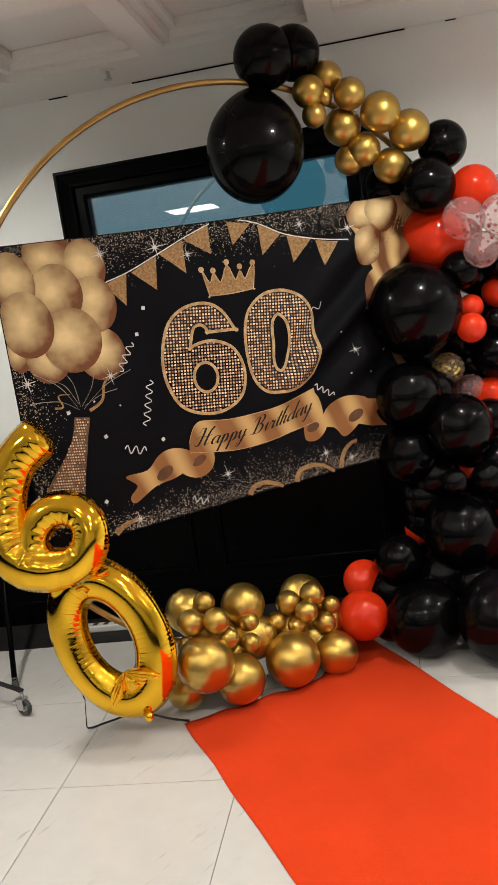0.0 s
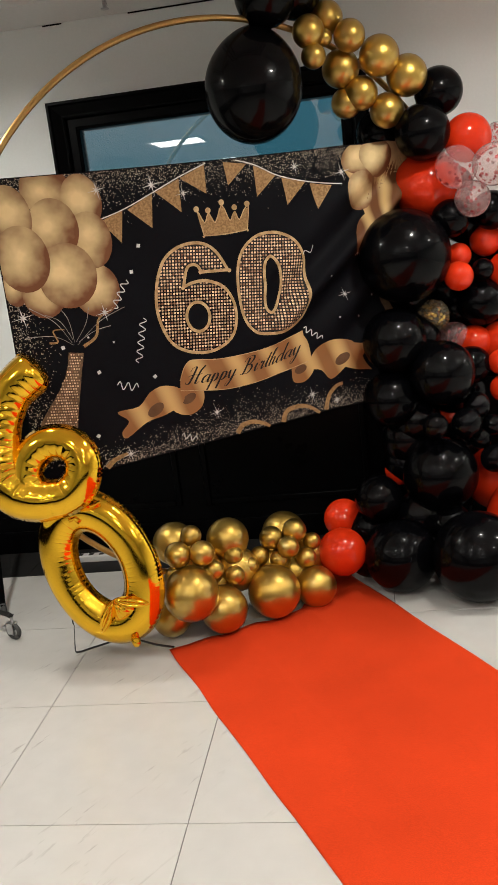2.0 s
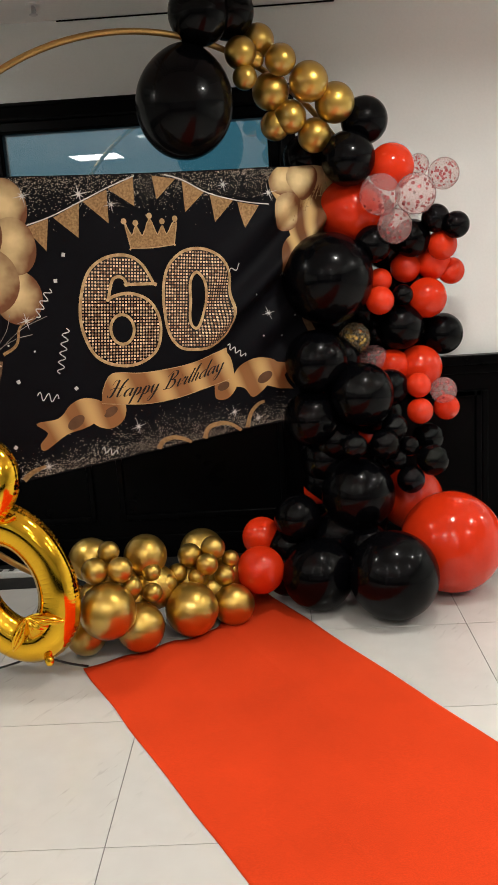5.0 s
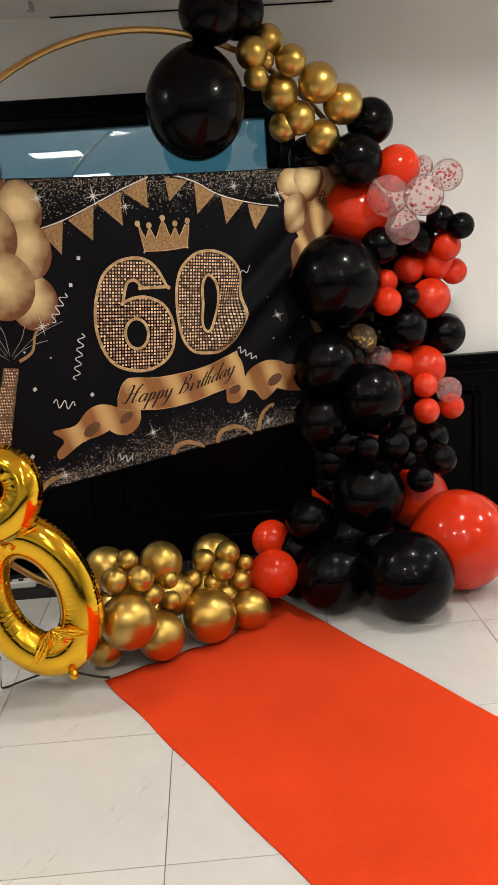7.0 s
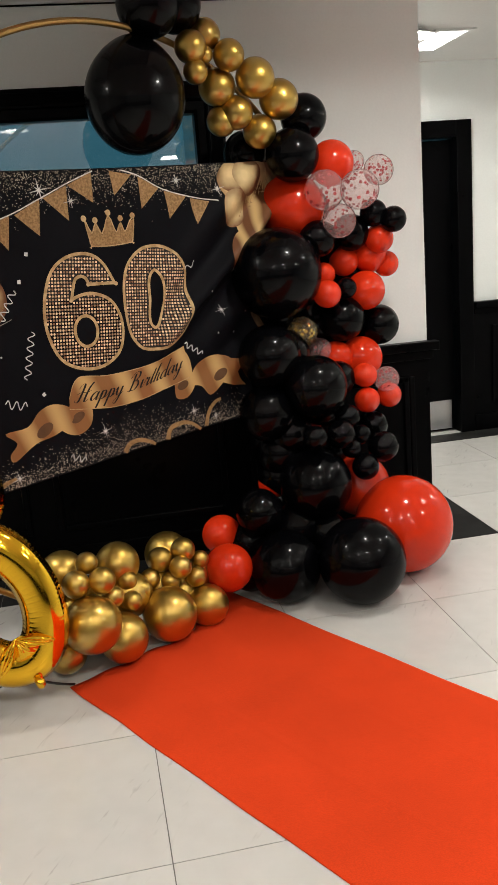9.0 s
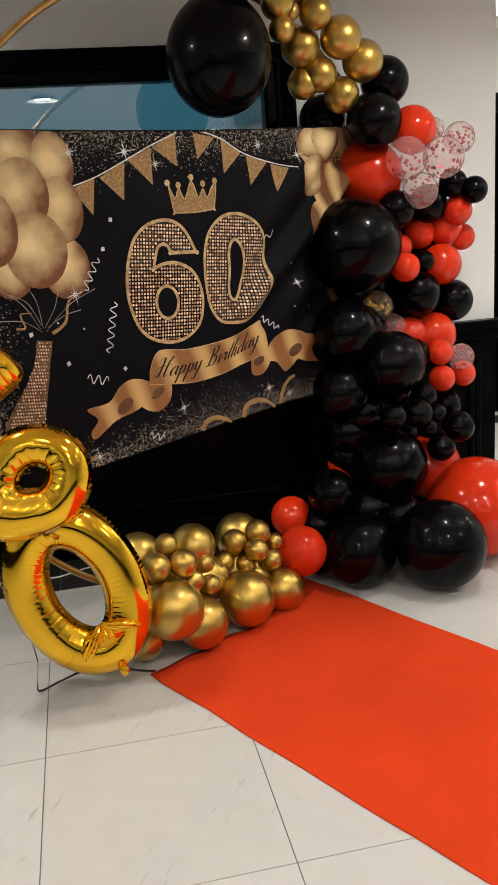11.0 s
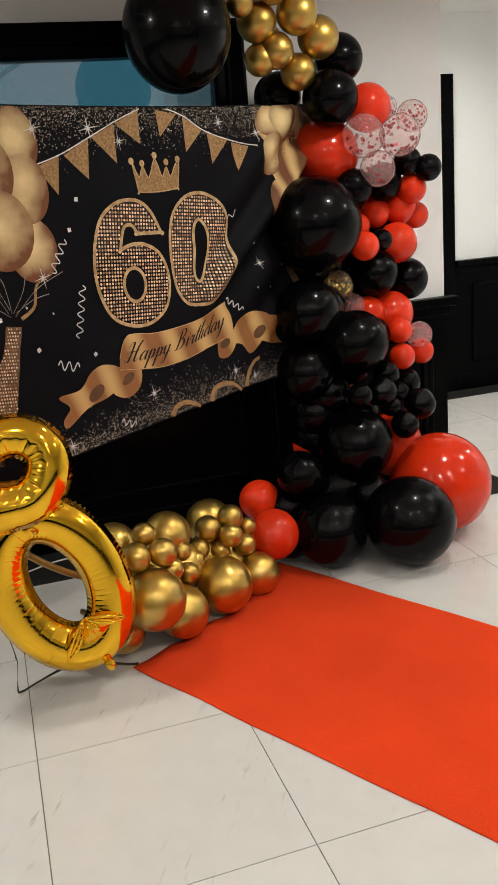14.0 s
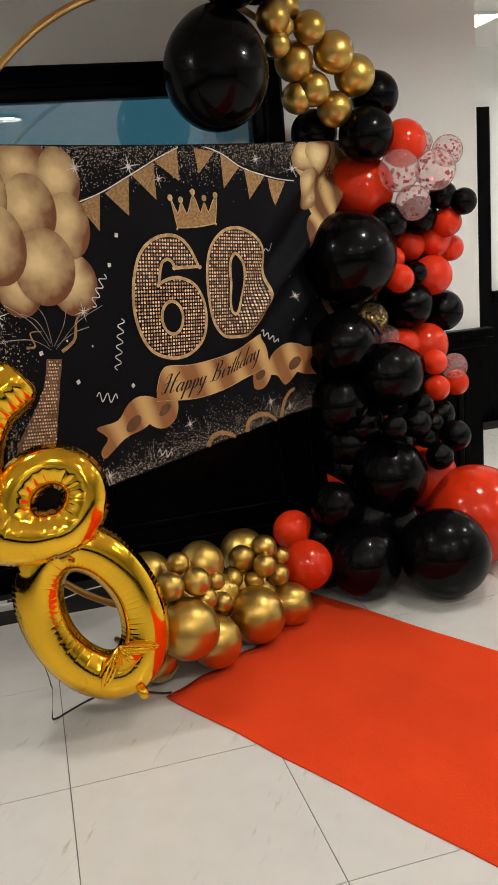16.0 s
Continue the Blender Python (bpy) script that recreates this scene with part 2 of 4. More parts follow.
# window with stepped black casing
def window():
    w = thing("window_1", "black framed interior window with bluish reflecting glass", "window", kind="structure", at=(0, NORTH, 0))
    def mitred_ring(profile):
        """A mitred frame: profile rows are inset from the opening's edge and depth."""
        bm = bmesh.new()
        loops = []
        for inset, d in profile:
            loops.append([bm.verts.new((x, d, z)) for x, z in ((WX0 + inset, WZ0 + inset), (WX1 - inset, WZ0 + inset), (WX1 - inset, WZ1 - inset), (WX0 + inset, WZ1 - inset))])
        for A, B in zip(loops, loops[1:]):
            for k in range(4):
                bm.faces.new((A[k], A[(k + 1) % 4], B[(k + 1) % 4], B[k]))
        return bm
    part("casing", mitred_ring([(0, 0.16), (0, -0.034), (0.002, -0.036), (0.012, -0.036), (0.015, -0.033), (0.018, -0.026), (0.060, -0.010), (0.066, -0.011), (0.072, -0.006), (0.075, 0.012), (0.075, 0.16)]), BLACK_PAINT, w)
    part("inner_frame", mitred_ring([(0.070, 0.10), (0.070, 0.016), (0.079, 0.014), (0.112, 0.014), (0.116, 0.020), (0.122, 0.022), (0.125, 0.028), (0.125, 0.10)]), BLACK_PAINT, w)
    bm = boxes((WX0 + 0.12, WX1 - 0.12, 0.05, 0.056, WZ0 + 0.12, WZ1 - 0.12))
    p = part("pane", bm, PANE, w)
    p.visible_shadow = False
    return w


window()


# door of the corridor
def corridor_door():
    d = thing("door_1", "closed black door with steel kick plate and black casing", "door", kind="structure", at=(0, FAR, 0))
    part("casing", boxes((2.655, 2.765, -0.03, 0.15, 0, 2.14), (1.735, 1.845, -0.03, 0.15, 0, 2.14), (1.845, 2.655, -0.03, 0.15, 2.03, 2.14), bevel=0.006), BLACK_PAINT, d)
    # added behind the leaf to stop outside light showing under the door
    part("gap_blocker", boxes((1.845, 2.655, 0.12, 0.15, 0, 0.04)), BLACK_PAINT, d)
    leaf = part("door_leaf", boxes((1.85, 2.65, 0.07, 0.115, 0.008, 2.025), bevel=0.003), BLACK_PAINT, d)
    part("kick_plate", boxes((1.885, 2.625, 0.066, 0.0695, 0.02, 0.23)), STEEL, leaf, "brushed steel kick plate")
    return d


corridor_door()

# ceiling with shallow moulded coffers before the window wall
CX, CY0, CY1 = [(-1.40, -0.76), (-0.67, -0.08), (0.02, 0.61), (0.71, 1.30)], 3.36, 4.04
bm = boxes((-4.15, 5.35, -4.15, CY0, CEIL, CEIL + 0.14), (-4.15, 5.35, CY1, FAR + 0.15, CEIL, CEIL + 0.14), (-4.15, CX[0][0], CY0, CY1, CEIL, CEIL + 0.14), (CX[-1][1], 5.35, CY0, CY1, CEIL, CEIL + 0.14))
for (p, q), (r, s) in zip(CX, CX[1:]):
    box(bm, q, r, CY0, CY1, CEIL, CEIL + 0.14)
for p, q in CX:
    box(bm, p, q, CY0, CY1, CEIL + 0.10, CEIL + 0.14)
    for inset, drop in ((0.035, 0.03), (0.07, 0.065)):
        box(bm, p, p + inset, CY0, CY1, CEIL + drop, CEIL + 0.10, 0.004)
        box(bm, q - inset, q, CY0, CY1, CEIL + drop, CEIL + 0.10, 0.004)
        box(bm, p + inset, q - inset, CY1 - inset, CY1, CEIL + drop, CEIL + 0.10, 0.004)
        box(bm, p + inset, q - inset, CY0, CY0 + inset, CEIL + drop, CEIL + 0.10, 0.004)
ceiling = tagged(part("ceiling", bm, CEILING), "off-white plaster ceiling with shallow moulded coffers", "ceiling", kind="structure")
tagged(part("cornice_gap", boxes((-0.22, 1.0, NORTH - 0.006, NORTH, CEIL - 0.007, CEIL - 0.002), (1.17, 1.215, NORTH - 0.006, NORTH, CEIL - 0.006, CEIL - 0.002), (-0.62, -0.53, NORTH - 0.006, NORTH, CEIL - 0.007, CEIL - 0.002)), BLACK_PAINT), "dark joint between wall and ceiling", "trim", kind="structure")


def sprinkler(x, y):
    s = thing("sprinkler_head", "small steel sprinkler head under the ceiling", "sprinkler", at=(x, y, CEIL))
    bm = cylinder(bmesh.new(), 0, 0, -0.006, 0.0, 0.028)
    part("rosette", bm, WHITE_PLASTIC, s, smooth=False)
    bm = cylinder(bmesh.new(), 0, 0, -0.035, -0.006, 0.008, 12)
    cylinder(bm, 0, 0, -0.042, -0.038, 0.017, 16)
    tube([(0.009, 0, -0.012), (0.012, 0, -0.028), (0.004, 0, -0.04)], 0.002, 6, bm=bm)
    part("nozzle", bm, STEEL, s)


sprinkler(-0.255, 4.13)


# recessed downlights
def downlight(x, y, watts=LAMP_W):
    d = thing("downlight", "round recessed ceiling downlight, switched on", "ceiling light", "ceiling downlights", at=(x, y, CEIL))
    bm = bmesh.new()
    bmesh.ops.create_cone(bm, cap_ends=False, segments=28, radius1=0.122, radius2=0.067, depth=0.034, matrix=Matrix.Translation((0, 0, -0.017)))
    part("trim_ring", bm, WHITE_PLASTIC, d, smooth=True)
    bm = bmesh.new()
    bmesh.ops.create_circle(bm, cap_ends=True, segments=24, radius=0.065, matrix=Matrix.Translation((0, 0, -0.006)))
    part("lens", bm, LAMP_GLOW, d)
    li = bpy.data.lights.new("downlight_lamp", "AREA")
    li.shape, li.size, li.energy, li.color, li.spread = "DISK", 0.125, watts, (0.97, 0.945, 0.87), radians(168)
    ob = new("downlight_lamp", li)
    ob.parent = d
    ob.location = (0, 0, -0.016)
    return d


for x, y in ((1.3, 2.95), (-1.05, 3.1), (-0.3, 0.9), (1.0, 0.9), (3.05, 3.0), (3.05, 1.2), (1.3, -0.7), (-2.4, 1.2), (2.01, 5.12), (4.6, 4.3)):
    downlight(x, y, 11.0 if y > 4 else LAMP_W)


def light_panel(x0, x1, y0, y1):
    p = thing("ceiling_panel_light", "square recessed ceiling light panel, switched on", "ceiling light", at=(0, 0, CEIL))
    part("frame", boxes((x0, x0 + 0.03, y0, y1, -0.012, -0.001), (x1 - 0.03, x1, y0, y1, -0.012, -0.001), (x0 + 0.03, x1 - 0.03, y0, y0 + 0.03, -0.012, -0.001), (x0 + 0.03, x1 - 0.03, y1 - 0.03, y1, -0.012, -0.001)), WHITE_PLASTIC, p)
    part("diffuser", boxes((x0 + 0.03, x1 - 0.03, y0 + 0.03, y1 - 0.03, -0.006, -0.002)), PANEL_GLOW, p)


light_panel(2.14, 2.375, 5.10, 5.65)
light_panel(-1.33, -0.77, -0.9, -0.3)
light_panel(-1.33, -0.77, -3.6, -3.0)
light_panel(1.2, 1.7, -2.7, -2.1)

# ---- floor ----
floor = tagged(part("floor", boxes((-4.15, 5.35, -4.15, FAR + 0.15, -0.1, -0.004)), GROUT), "white marble tile floor with thin grey joints", "floor", kind="structure")
TX, TY, TILE = -0.455, 2.852, 0.6


# ---- red carpet ----
def red_carpet():
    """A felt runner laid askew, its end rucked up under the balloons."""
    a, b = Vector((-0.117, 3.21)), Vector((0.663, 3.660))
    run = Vector((0.498, -0.867)).normalized() * 4.2
    bm = bmesh.new()
    nu, nv = 90, 170
    grid = []
    for j in range(nv + 1):
        row = []
        for i in range(nu + 1):
            s, t = i / nu, j / nv
            back = min(1.0, max(0.0, (s - 0.60) / 0.25))
            p = a.lerp(b, s) + run * (t - 0.065 * back * back * (3 - 2 * back) * max(0.0, 1 - t * 4))
            fold = 0.0016 * (math.exp(-((s - 0.32) / 0.010) ** 2) + 0.6 * math.exp(-((s - 0.66) / 0.011) ** 2) + 0.7 * math.exp(-((t - 0.335) / 0.004) ** 2) + 0.5 * math.exp(-((t - 0.18) / 0.004) ** 2))
            ruck = 0.0035 * max(0.0, 1 - t * 2.2) * math.sin(19 * s + 26 * t + 2.5 * noise.noise((s * 3, t * 9, 7)))
            edge = 0.004 * math.sin(31 * s + 2) * (1 - t) + 0.012 * noise.noise((s * 6, 0, 3)) * max(0, 1 - t * 9)
            calm = min(1.0, 9 * s * (1 - s))
            z = 0.0005 + calm * 0.0035 + calm * 0.0025 * noise.noise((p.x * 3, p.y * 3, 1)) + 0.012 * max(0, 1 - t * 14) * max(0, noise.noise((s * 5, 1, 1)) + 0.2)
            wob = 0.006 * noise.noise((t * 20, s * 0.3, 9))
            row.append(bm.verts.new((p.x + wob + run.x * 0.004 * edge, p.y + edge * 2, z + 0.003 + ruck * calm * 0.8 + fold)))
        grid.append(row)
    for j in range(nv):
        for i in range(nu):
            bm.faces.new((grid[j][i], grid[j][i + 1], grid[j + 1][i + 1], grid[j + 1][i]))
    ob = part("red_carpet", bm, CARPET, smooth=True)
    so = ob.modifiers.new("thickness", "SOLIDIFY")
    so.thickness, so.offset = 0.002, -1
    return tagged(ob, "long red felt carpet runner laid askew on tiles", "carpet")


red_carpet()


def floor_border():
    """Dark tiles laid as a border along the walls."""
    f = thing("floor_border", "black granite tile border along the walls", "floor", kind="structure")
    rows = [(-3.97 + 0.591 * i, -3.97 + 0.591 * (i + 1), 4.04, NORTH - 0.035) for i in range(10)]
    rows += [(END + 0.052, 1.94, NORTH - 0.034, 4.8)] + [(2.0 + 0.6 * i, 2.6 + 0.6 * i, 5.80, FAR - 0.036) for i in range(5)]
    for x0, x1, y0, y1 in rows:
        part("border_tile", boxes((x0 + 0.001, x1 - 0.001, y0, y1, -0.006, 0.004)), BLACK_TILE, f)


floor_border()

# ---- ring stand ----
ANG = radians(30.4)
RE, RN, RO = Vector((math.cos(ANG), math.sin(ANG), 0)), Vector((math.sin(ANG), -math.cos(ANG), 0)), Vector((0, 3.503, 0))


def on_ring(u, z, off=0.0):
    """Place in the upright plane of the ring: u along it, z up, off towards the viewer."""
    return RO + RE * u + Vector((0, 0, z)) + RN * off


def ring_stand():
    st = thing("ring_stand", "tall gold painted round metal balloon stand", "balloon stand", at=(0, 0, 0))
    for dr, off in ((0.0, 0.0),):
        pts = [on_ring(0.307 + (1.067 + dr) * math.cos(t), 1.195 + (1.067 + dr) * math.sin(t), off) for t in [k * math.tau / 128 for k in range(128)]]
        part("hoop", tube(pts, 0.0115, 12, closed=True, side_axis=tuple(RN)), RING_GOLD, st, smooth=True)
    ends = [on_ring(u, 1.09 + 0.02 * (u + 0.73), -0.022) for u in (-0.775, -0.58)]
    part("cross_tube", tube(ends, 0.015, 12), RING_GOLD, st, smooth=True)
    for u in (-0.1, 0.7):
        c = on_ring(u, 0)
        bm = tube([c - RN * 0.28 + Vector((0, 0, 0.012)), c + RN * 0.02 + Vector((0, 0, 0.012))], 0.011, 10)
        tube([c + Vector((0, 0, 0.012)), on_ring(u, 1.195 - math.sqrt(1.067 ** 2 - (u - 0.307) ** 2))], 0.011, 10, bm=bm)
        part("foot", bm, RING_GOLD, st, smooth=True)
    return st


ring_stand()

# ---- balloons ----
# centre and radius of each balloon, cluster by cluster along the garland
GOLD_TOP = [
    (0.658, 3.843, 2.246, 0.063), (0.591, 3.759, 2.191, 0.06), (0.645, 3.785, 2.168, 0.032), (0.602, 3.759, 2.105, 0.046), (0.697, 3.871, 2.067, 0.072),
    (0.739, 3.798, 2.165, 0.059), (0.844, 3.845, 2.089, 0.076), (0.945, 3.898, 2.015, 0.078), (0.767, 3.876, 1.971, 0.065), (0.862, 3.911, 1.9, 0.067),
    (0.709, 3.895, 1.945, 0.059),
]
GOLD_FOOT = [
    (-0.104, 3.459, 0.341, 0.086), (0.099, 3.527, 0.321, 0.086), (0.305, 3.723, 0.26, 0.093), (-0.012, 3.259, 0.21, 0.106), (0.09, 3.333, 0.107, 0.092),
    (0.275, 3.456, 0.115, 0.105), (0.434, 3.55, 0.085, 0.085), (-0.119, 3.326, 0.083, 0.075), (0, 3.43, 0.23, 0.085), (0.13, 3.5, 0.2, 0.09),
    (0.26, 3.62, 0.17, 0.085), (0.4, 3.68, 0.17, 0.08), (-0.08, 3.43, 0.19, 0.08), (0.35, 3.64, 0.12, 0.085), (0.06, 3.46, 0.13, 0.08),
]
GOLD_SMALL = [
    (-0.009, 3.36, 0.405, 0.041), (-0.053, 3.292, 0.356, 0.05), (0.039, 3.304, 0.352, 0.049), (0.07, 3.331, 0.273, 0.04), (0.129, 3.455, 0.277, 0.038),
    (0.182, 3.477, 0.221, 0.039), (0.137, 3.393, 0.219, 0.038), (0.217, 3.553, 0.23, 0.04), (0.267, 3.592, 0.288, 0.05), (0.362, 3.614, 0.307, 0.05),
    (0.34, 3.538, 0.266, 0.045), (0.403, 3.58, 0.2, 0.043), (0.429, 3.626, 0.253, 0.036), (0.296, 3.547, 0.212, 0.037),
]
BLACK_TOP = [
    (0.37, 3.750, 2.025, 0.199), (0.448, 3.745, 2.333, 0.115), (0.55, 3.805, 2.345, 0.1), (1.07, 4.005, 1.956, 0.095), (0.992, 3.921, 1.805, 0.108),
    (0.83, 4.068, 1.835, 0.093), (1.349, 3.990, 1.555, 0.058), (1.426, 3.956, 1.523, 0.055), (1.085, 3.951, 1.466, 0.077), (1.258, 4.035, 1.481, 0.079),
    (0.89, 3.910, 1.34, 0.187), (1.202, 3.952, 1.253, 0.044), (1.19, 4.210, 1.3, 0.08), (1.15, 4.130, 1.45, 0.09),
]
BLACK_MIDDLE = [
    (1.20, 4.03, 1.117, 0.1), (1.394, 4.103, 1.066, 0.09), (0.828, 3.87, 1.008, 0.131), (1.007, 3.82, 0.867, 0.131), (1.141, 3.953, 0.865, 0.079),
    (0.799, 3.875, 0.764, 0.12), (0.855, 3.93, 0.575, 0.112), (1.136, 3.819, 0.721, 0.054), (1.087, 3.763, 0.663, 0.061), (1.197, 3.831, 0.634, 0.043),
    (1.303, 3.983, 0.632, 0.068), (1.295, 3.833, 0.568, 0.067), (1.143, 3.798, 0.586, 0.043), (0.958, 3.697, 0.677, 0.051), (1.06, 4.16, 1.19, 0.107),
    (0.98, 4.12, 0.87, 0.118), (1.12, 4.15, 0.72, 0.107), (0.93, 4.06, 0.58, 0.107), (1.05, 4.16, 1.02, 0.096),
]
BLACK_FOOT = [
    (0.974, 3.795, 0.449, 0.155), (0.712, 3.765, 0.371, 0.098), (0.785, 3.655, 0.152, 0.148), (1.08, 3.535, 0.181, 0.178), (1.193, 3.777, 0.504, 0.058),
    (1.1, 4.06, 0.52, 0.1), (0.86, 4, 0.33, 0.11), (1, 3.97, 0.27, 0.12), (0.84, 3.93, 0.47, 0.09), (0.88, 3.8, 0.27, 0.11),
    (0.66, 3.82, 0.22, 0.09), (1, 3.75, 0.24, 0.09), (0.66, 3.78, 0.12, 0.1),
]
BLACK_BEHIND = [
    (0.83, 3.98, 0.64, 0.1), (0.84, 3.98, 0.88, 0.1), (0.9, 4.03, 1.17, 0.1), (0.9, 3.9, 0.66, 0.1), (0.92, 3.95, 1, 0.1),
    (1.05, 3.98, 0.75, 0.09),
    (1.12, 4.17, 1.22, 0.09), (1.1, 4.13, 1.08, 0.08), (1.29, 4.17, 1.16, 0.075), (1.3, 4.17, 1.3, 0.08), (1.2, 4.16, 1.0, 0.08), (1.13, 4.18, 1.6, 0.08), (1.3, 4.21, 1.04, 0.08),
]
RED_TOP = [
    (1.168, 3.969, 1.767, 0.094), (1.010, 4.060, 1.606, 0.141), (1.381, 4.020, 1.446, 0.063), (1.235, 4.079, 1.36, 0.065), (1.357, 4.090, 1.375, 0.075),
    (1.432, 4.088, 1.334, 0.057), (1.114, 3.990, 1.316, 0.051), (1.1, 3.899, 1.239, 0.059), (1.317, 4.041, 1.229, 0.086),
]
RED_FOOT = [
    (1.285, 4.056, 0.929, 0.098), (1.165, 4.035, 0.945, 0.075), (1.256, 3.923, 0.873, 0.054), (1.259, 3.913, 0.764, 0.056), (1.384, 3.978, 0.762, 0.056),
    (1.225, 3.98, 0.36, 0.14), (1.36, 3.79, 0.216, 0.215), (0.815, 3.93, 0.439, 0.066), (0.557, 3.851, 0.262, 0.086), (0.547, 3.667, 0.181, 0.101),
    (1.01, 4.02, 0.659, 0.06),
]
CLEAR_RED = [
    (1.111, 3.892, 1.658, 0.082), (1.246, 3.850, 1.65, 0.08), (1.167, 3.893, 1.532, 0.07), (1.293, 4.055, 1.774, 0.046), (1.39, 4.018, 1.731, 0.064),
    (1.086, 4.028, 0.982, 0.061), (1.369, 3.962, 0.838, 0.057),
]
CLEAR_YELLOW = [
    (0.997, 3.964, 1.083, 0.068), (0.975, 3.99, 1.035, 0.042),
]


def balloon_mesh(name, material):
    """A latex balloon of radius 1 with its neck at minus z."""
    bm = bmesh.new()
    rows, sides = 26, 40
    rings = []
    for j in range(1, rows):
        t = math.pi * j / rows
        c = math.cos(t)
        r = math.sin(t) * (1 - 0.05 * max(0, -c) ** 3)
        z = c * (1 + 0.10 * max(0, -c) ** 4)
        rings.append([bm.verts.new((r * math.cos(k * math.tau / sides), r * math.sin(k * math.tau / sides), z)) for k in range(sides)])
    top, bot = bm.verts.new((0, 0, 1)), bm.verts.new((0, 0, -1.1))
    for a, b in zip(rings, rings[1:]):
        for k in range(sides):
            bm.faces.new((a[k], b[k], b[(k + 1) % sides], a[(k + 1) % sides]))
    for k in range(sides):
        bm.faces.new((top, rings[0][k], rings[0][(k + 1) % sides]))
        bm.faces.new((bot, rings[-1][(k + 1) % sides], rings[-1][k]))
    return mesh_of(name, bm, material, True)


def knot_mesh(name, material):
    bm = tube([(0, 0, -1.07), (0, 0, -1.12), (0, 0, -1.15), (0, 0, -1.18), (0, 0, -1.24)], [0.07, 0.035, 0.06, 0.035, 0.085], 12)
    return mesh_of(name, bm, material, True)


def confetti_mesh(name, material, count, seed):
    rng = random.Random(seed)
    bm = bmesh.new()
    for _ in range(count):
        d = Vector((rng.gauss(0, 1), rng.gauss(0, 1), rng.gauss(0, 1))).normalized()
        s = rng.uniform(0.05, 0.11)
        q = d.to_track_quat("Z", "Y").to_matrix().to_4x4()
        bmesh.ops.create_circle(bm, cap_ends=True, segments=8, radius=s, matrix=Matrix.Translation(d * 0.965) @ q)
    return mesh_of(name, bm, material)


KINDS = {"k": (BLACK_LATEX, "glossy black latex balloon in a garland", "black balloons"), "r": (RED_LATEX, "glossy red latex balloon in a garland", "red balloons"),
         "g": (GOLD_CHROME, "chrome gold latex balloon in a cluster", "gold balloons"), "p": (CLEAR_PINK, "clear balloon filled with red foil confetti", "confetti balloons"),
         "y": (CLEAR_GOLD, "clear balloon filled with gold foil confetti", "confetti balloons")}
BODY = {k: balloon_mesh("balloon", v[0]) for k, v in KINDS.items()}
KNOT = {k: knot_mesh("knot", v[0]) for k, v in KINDS.items()}
CONF = {"p": confetti_mesh("confetti", CONFETTI_RED, 75, 4), "y": confetti_mesh("confetti", CONFETTI_GOLD, 190, 5)}
rng = random.Random(11)
CLUSTERS = (("g", GOLD_TOP), ("g", GOLD_FOOT), ("g", GOLD_SMALL), ("k", BLACK_TOP), ("k", BLACK_MIDDLE), ("k", BLACK_FOOT), ("k", BLACK_BEHIND), ("r", RED_TOP), ("r", RED_FOOT), ("p", CLEAR_RED), ("y", CLEAR_YELLOW))
for k, (x, y, z, r) in ((k, row) for k, rows in CLUSTERS for row in rows):
    ob = new("balloon", BODY[k])
    # the neck is tied towards the garland's spine, away from the viewer
    neck = Vector((rng.uniform(-0.2, 0.2), 1.0, rng.uniform(-0.3, 0.15)))
    if r > 0.19 and z > 1.9:
        neck = Vector((0.1, 0.25, 1.0))
    elif z < r + 0.02:
        neck = Vector((rng.uniform(-0.4, 0.2), 1.0, 0.35))
    q = (-neck).to_track_quat("Z", "Y").to_matrix().to_4x4()
    ob.matrix_world = Matrix.Translation((x, y, z)) @ q @ Matrix.Diagonal((r * 0.925, r * 0.925, r * 1.03, 1) if r > 0.19 and z > 1.9 else (r, r, r * rng.uniform(0.99, 1.05), 1))
    size = "very large " if r > 0.17 else "large " if r > 0.11 else "small " if r < 0.05 else ""
    tagged(ob, size + KINDS[k][1], "balloon", KINDS[k][2])
    kn = new("knot", KNOT[k])
    kn.parent = ob
    if k in CONF:
        cf = new("confetti", CONF[k])
        cf.parent = ob
        cf.rotation_euler = (rng.uniform(0, 6), rng.uniform(0, 6), rng.uniform(0, 6))


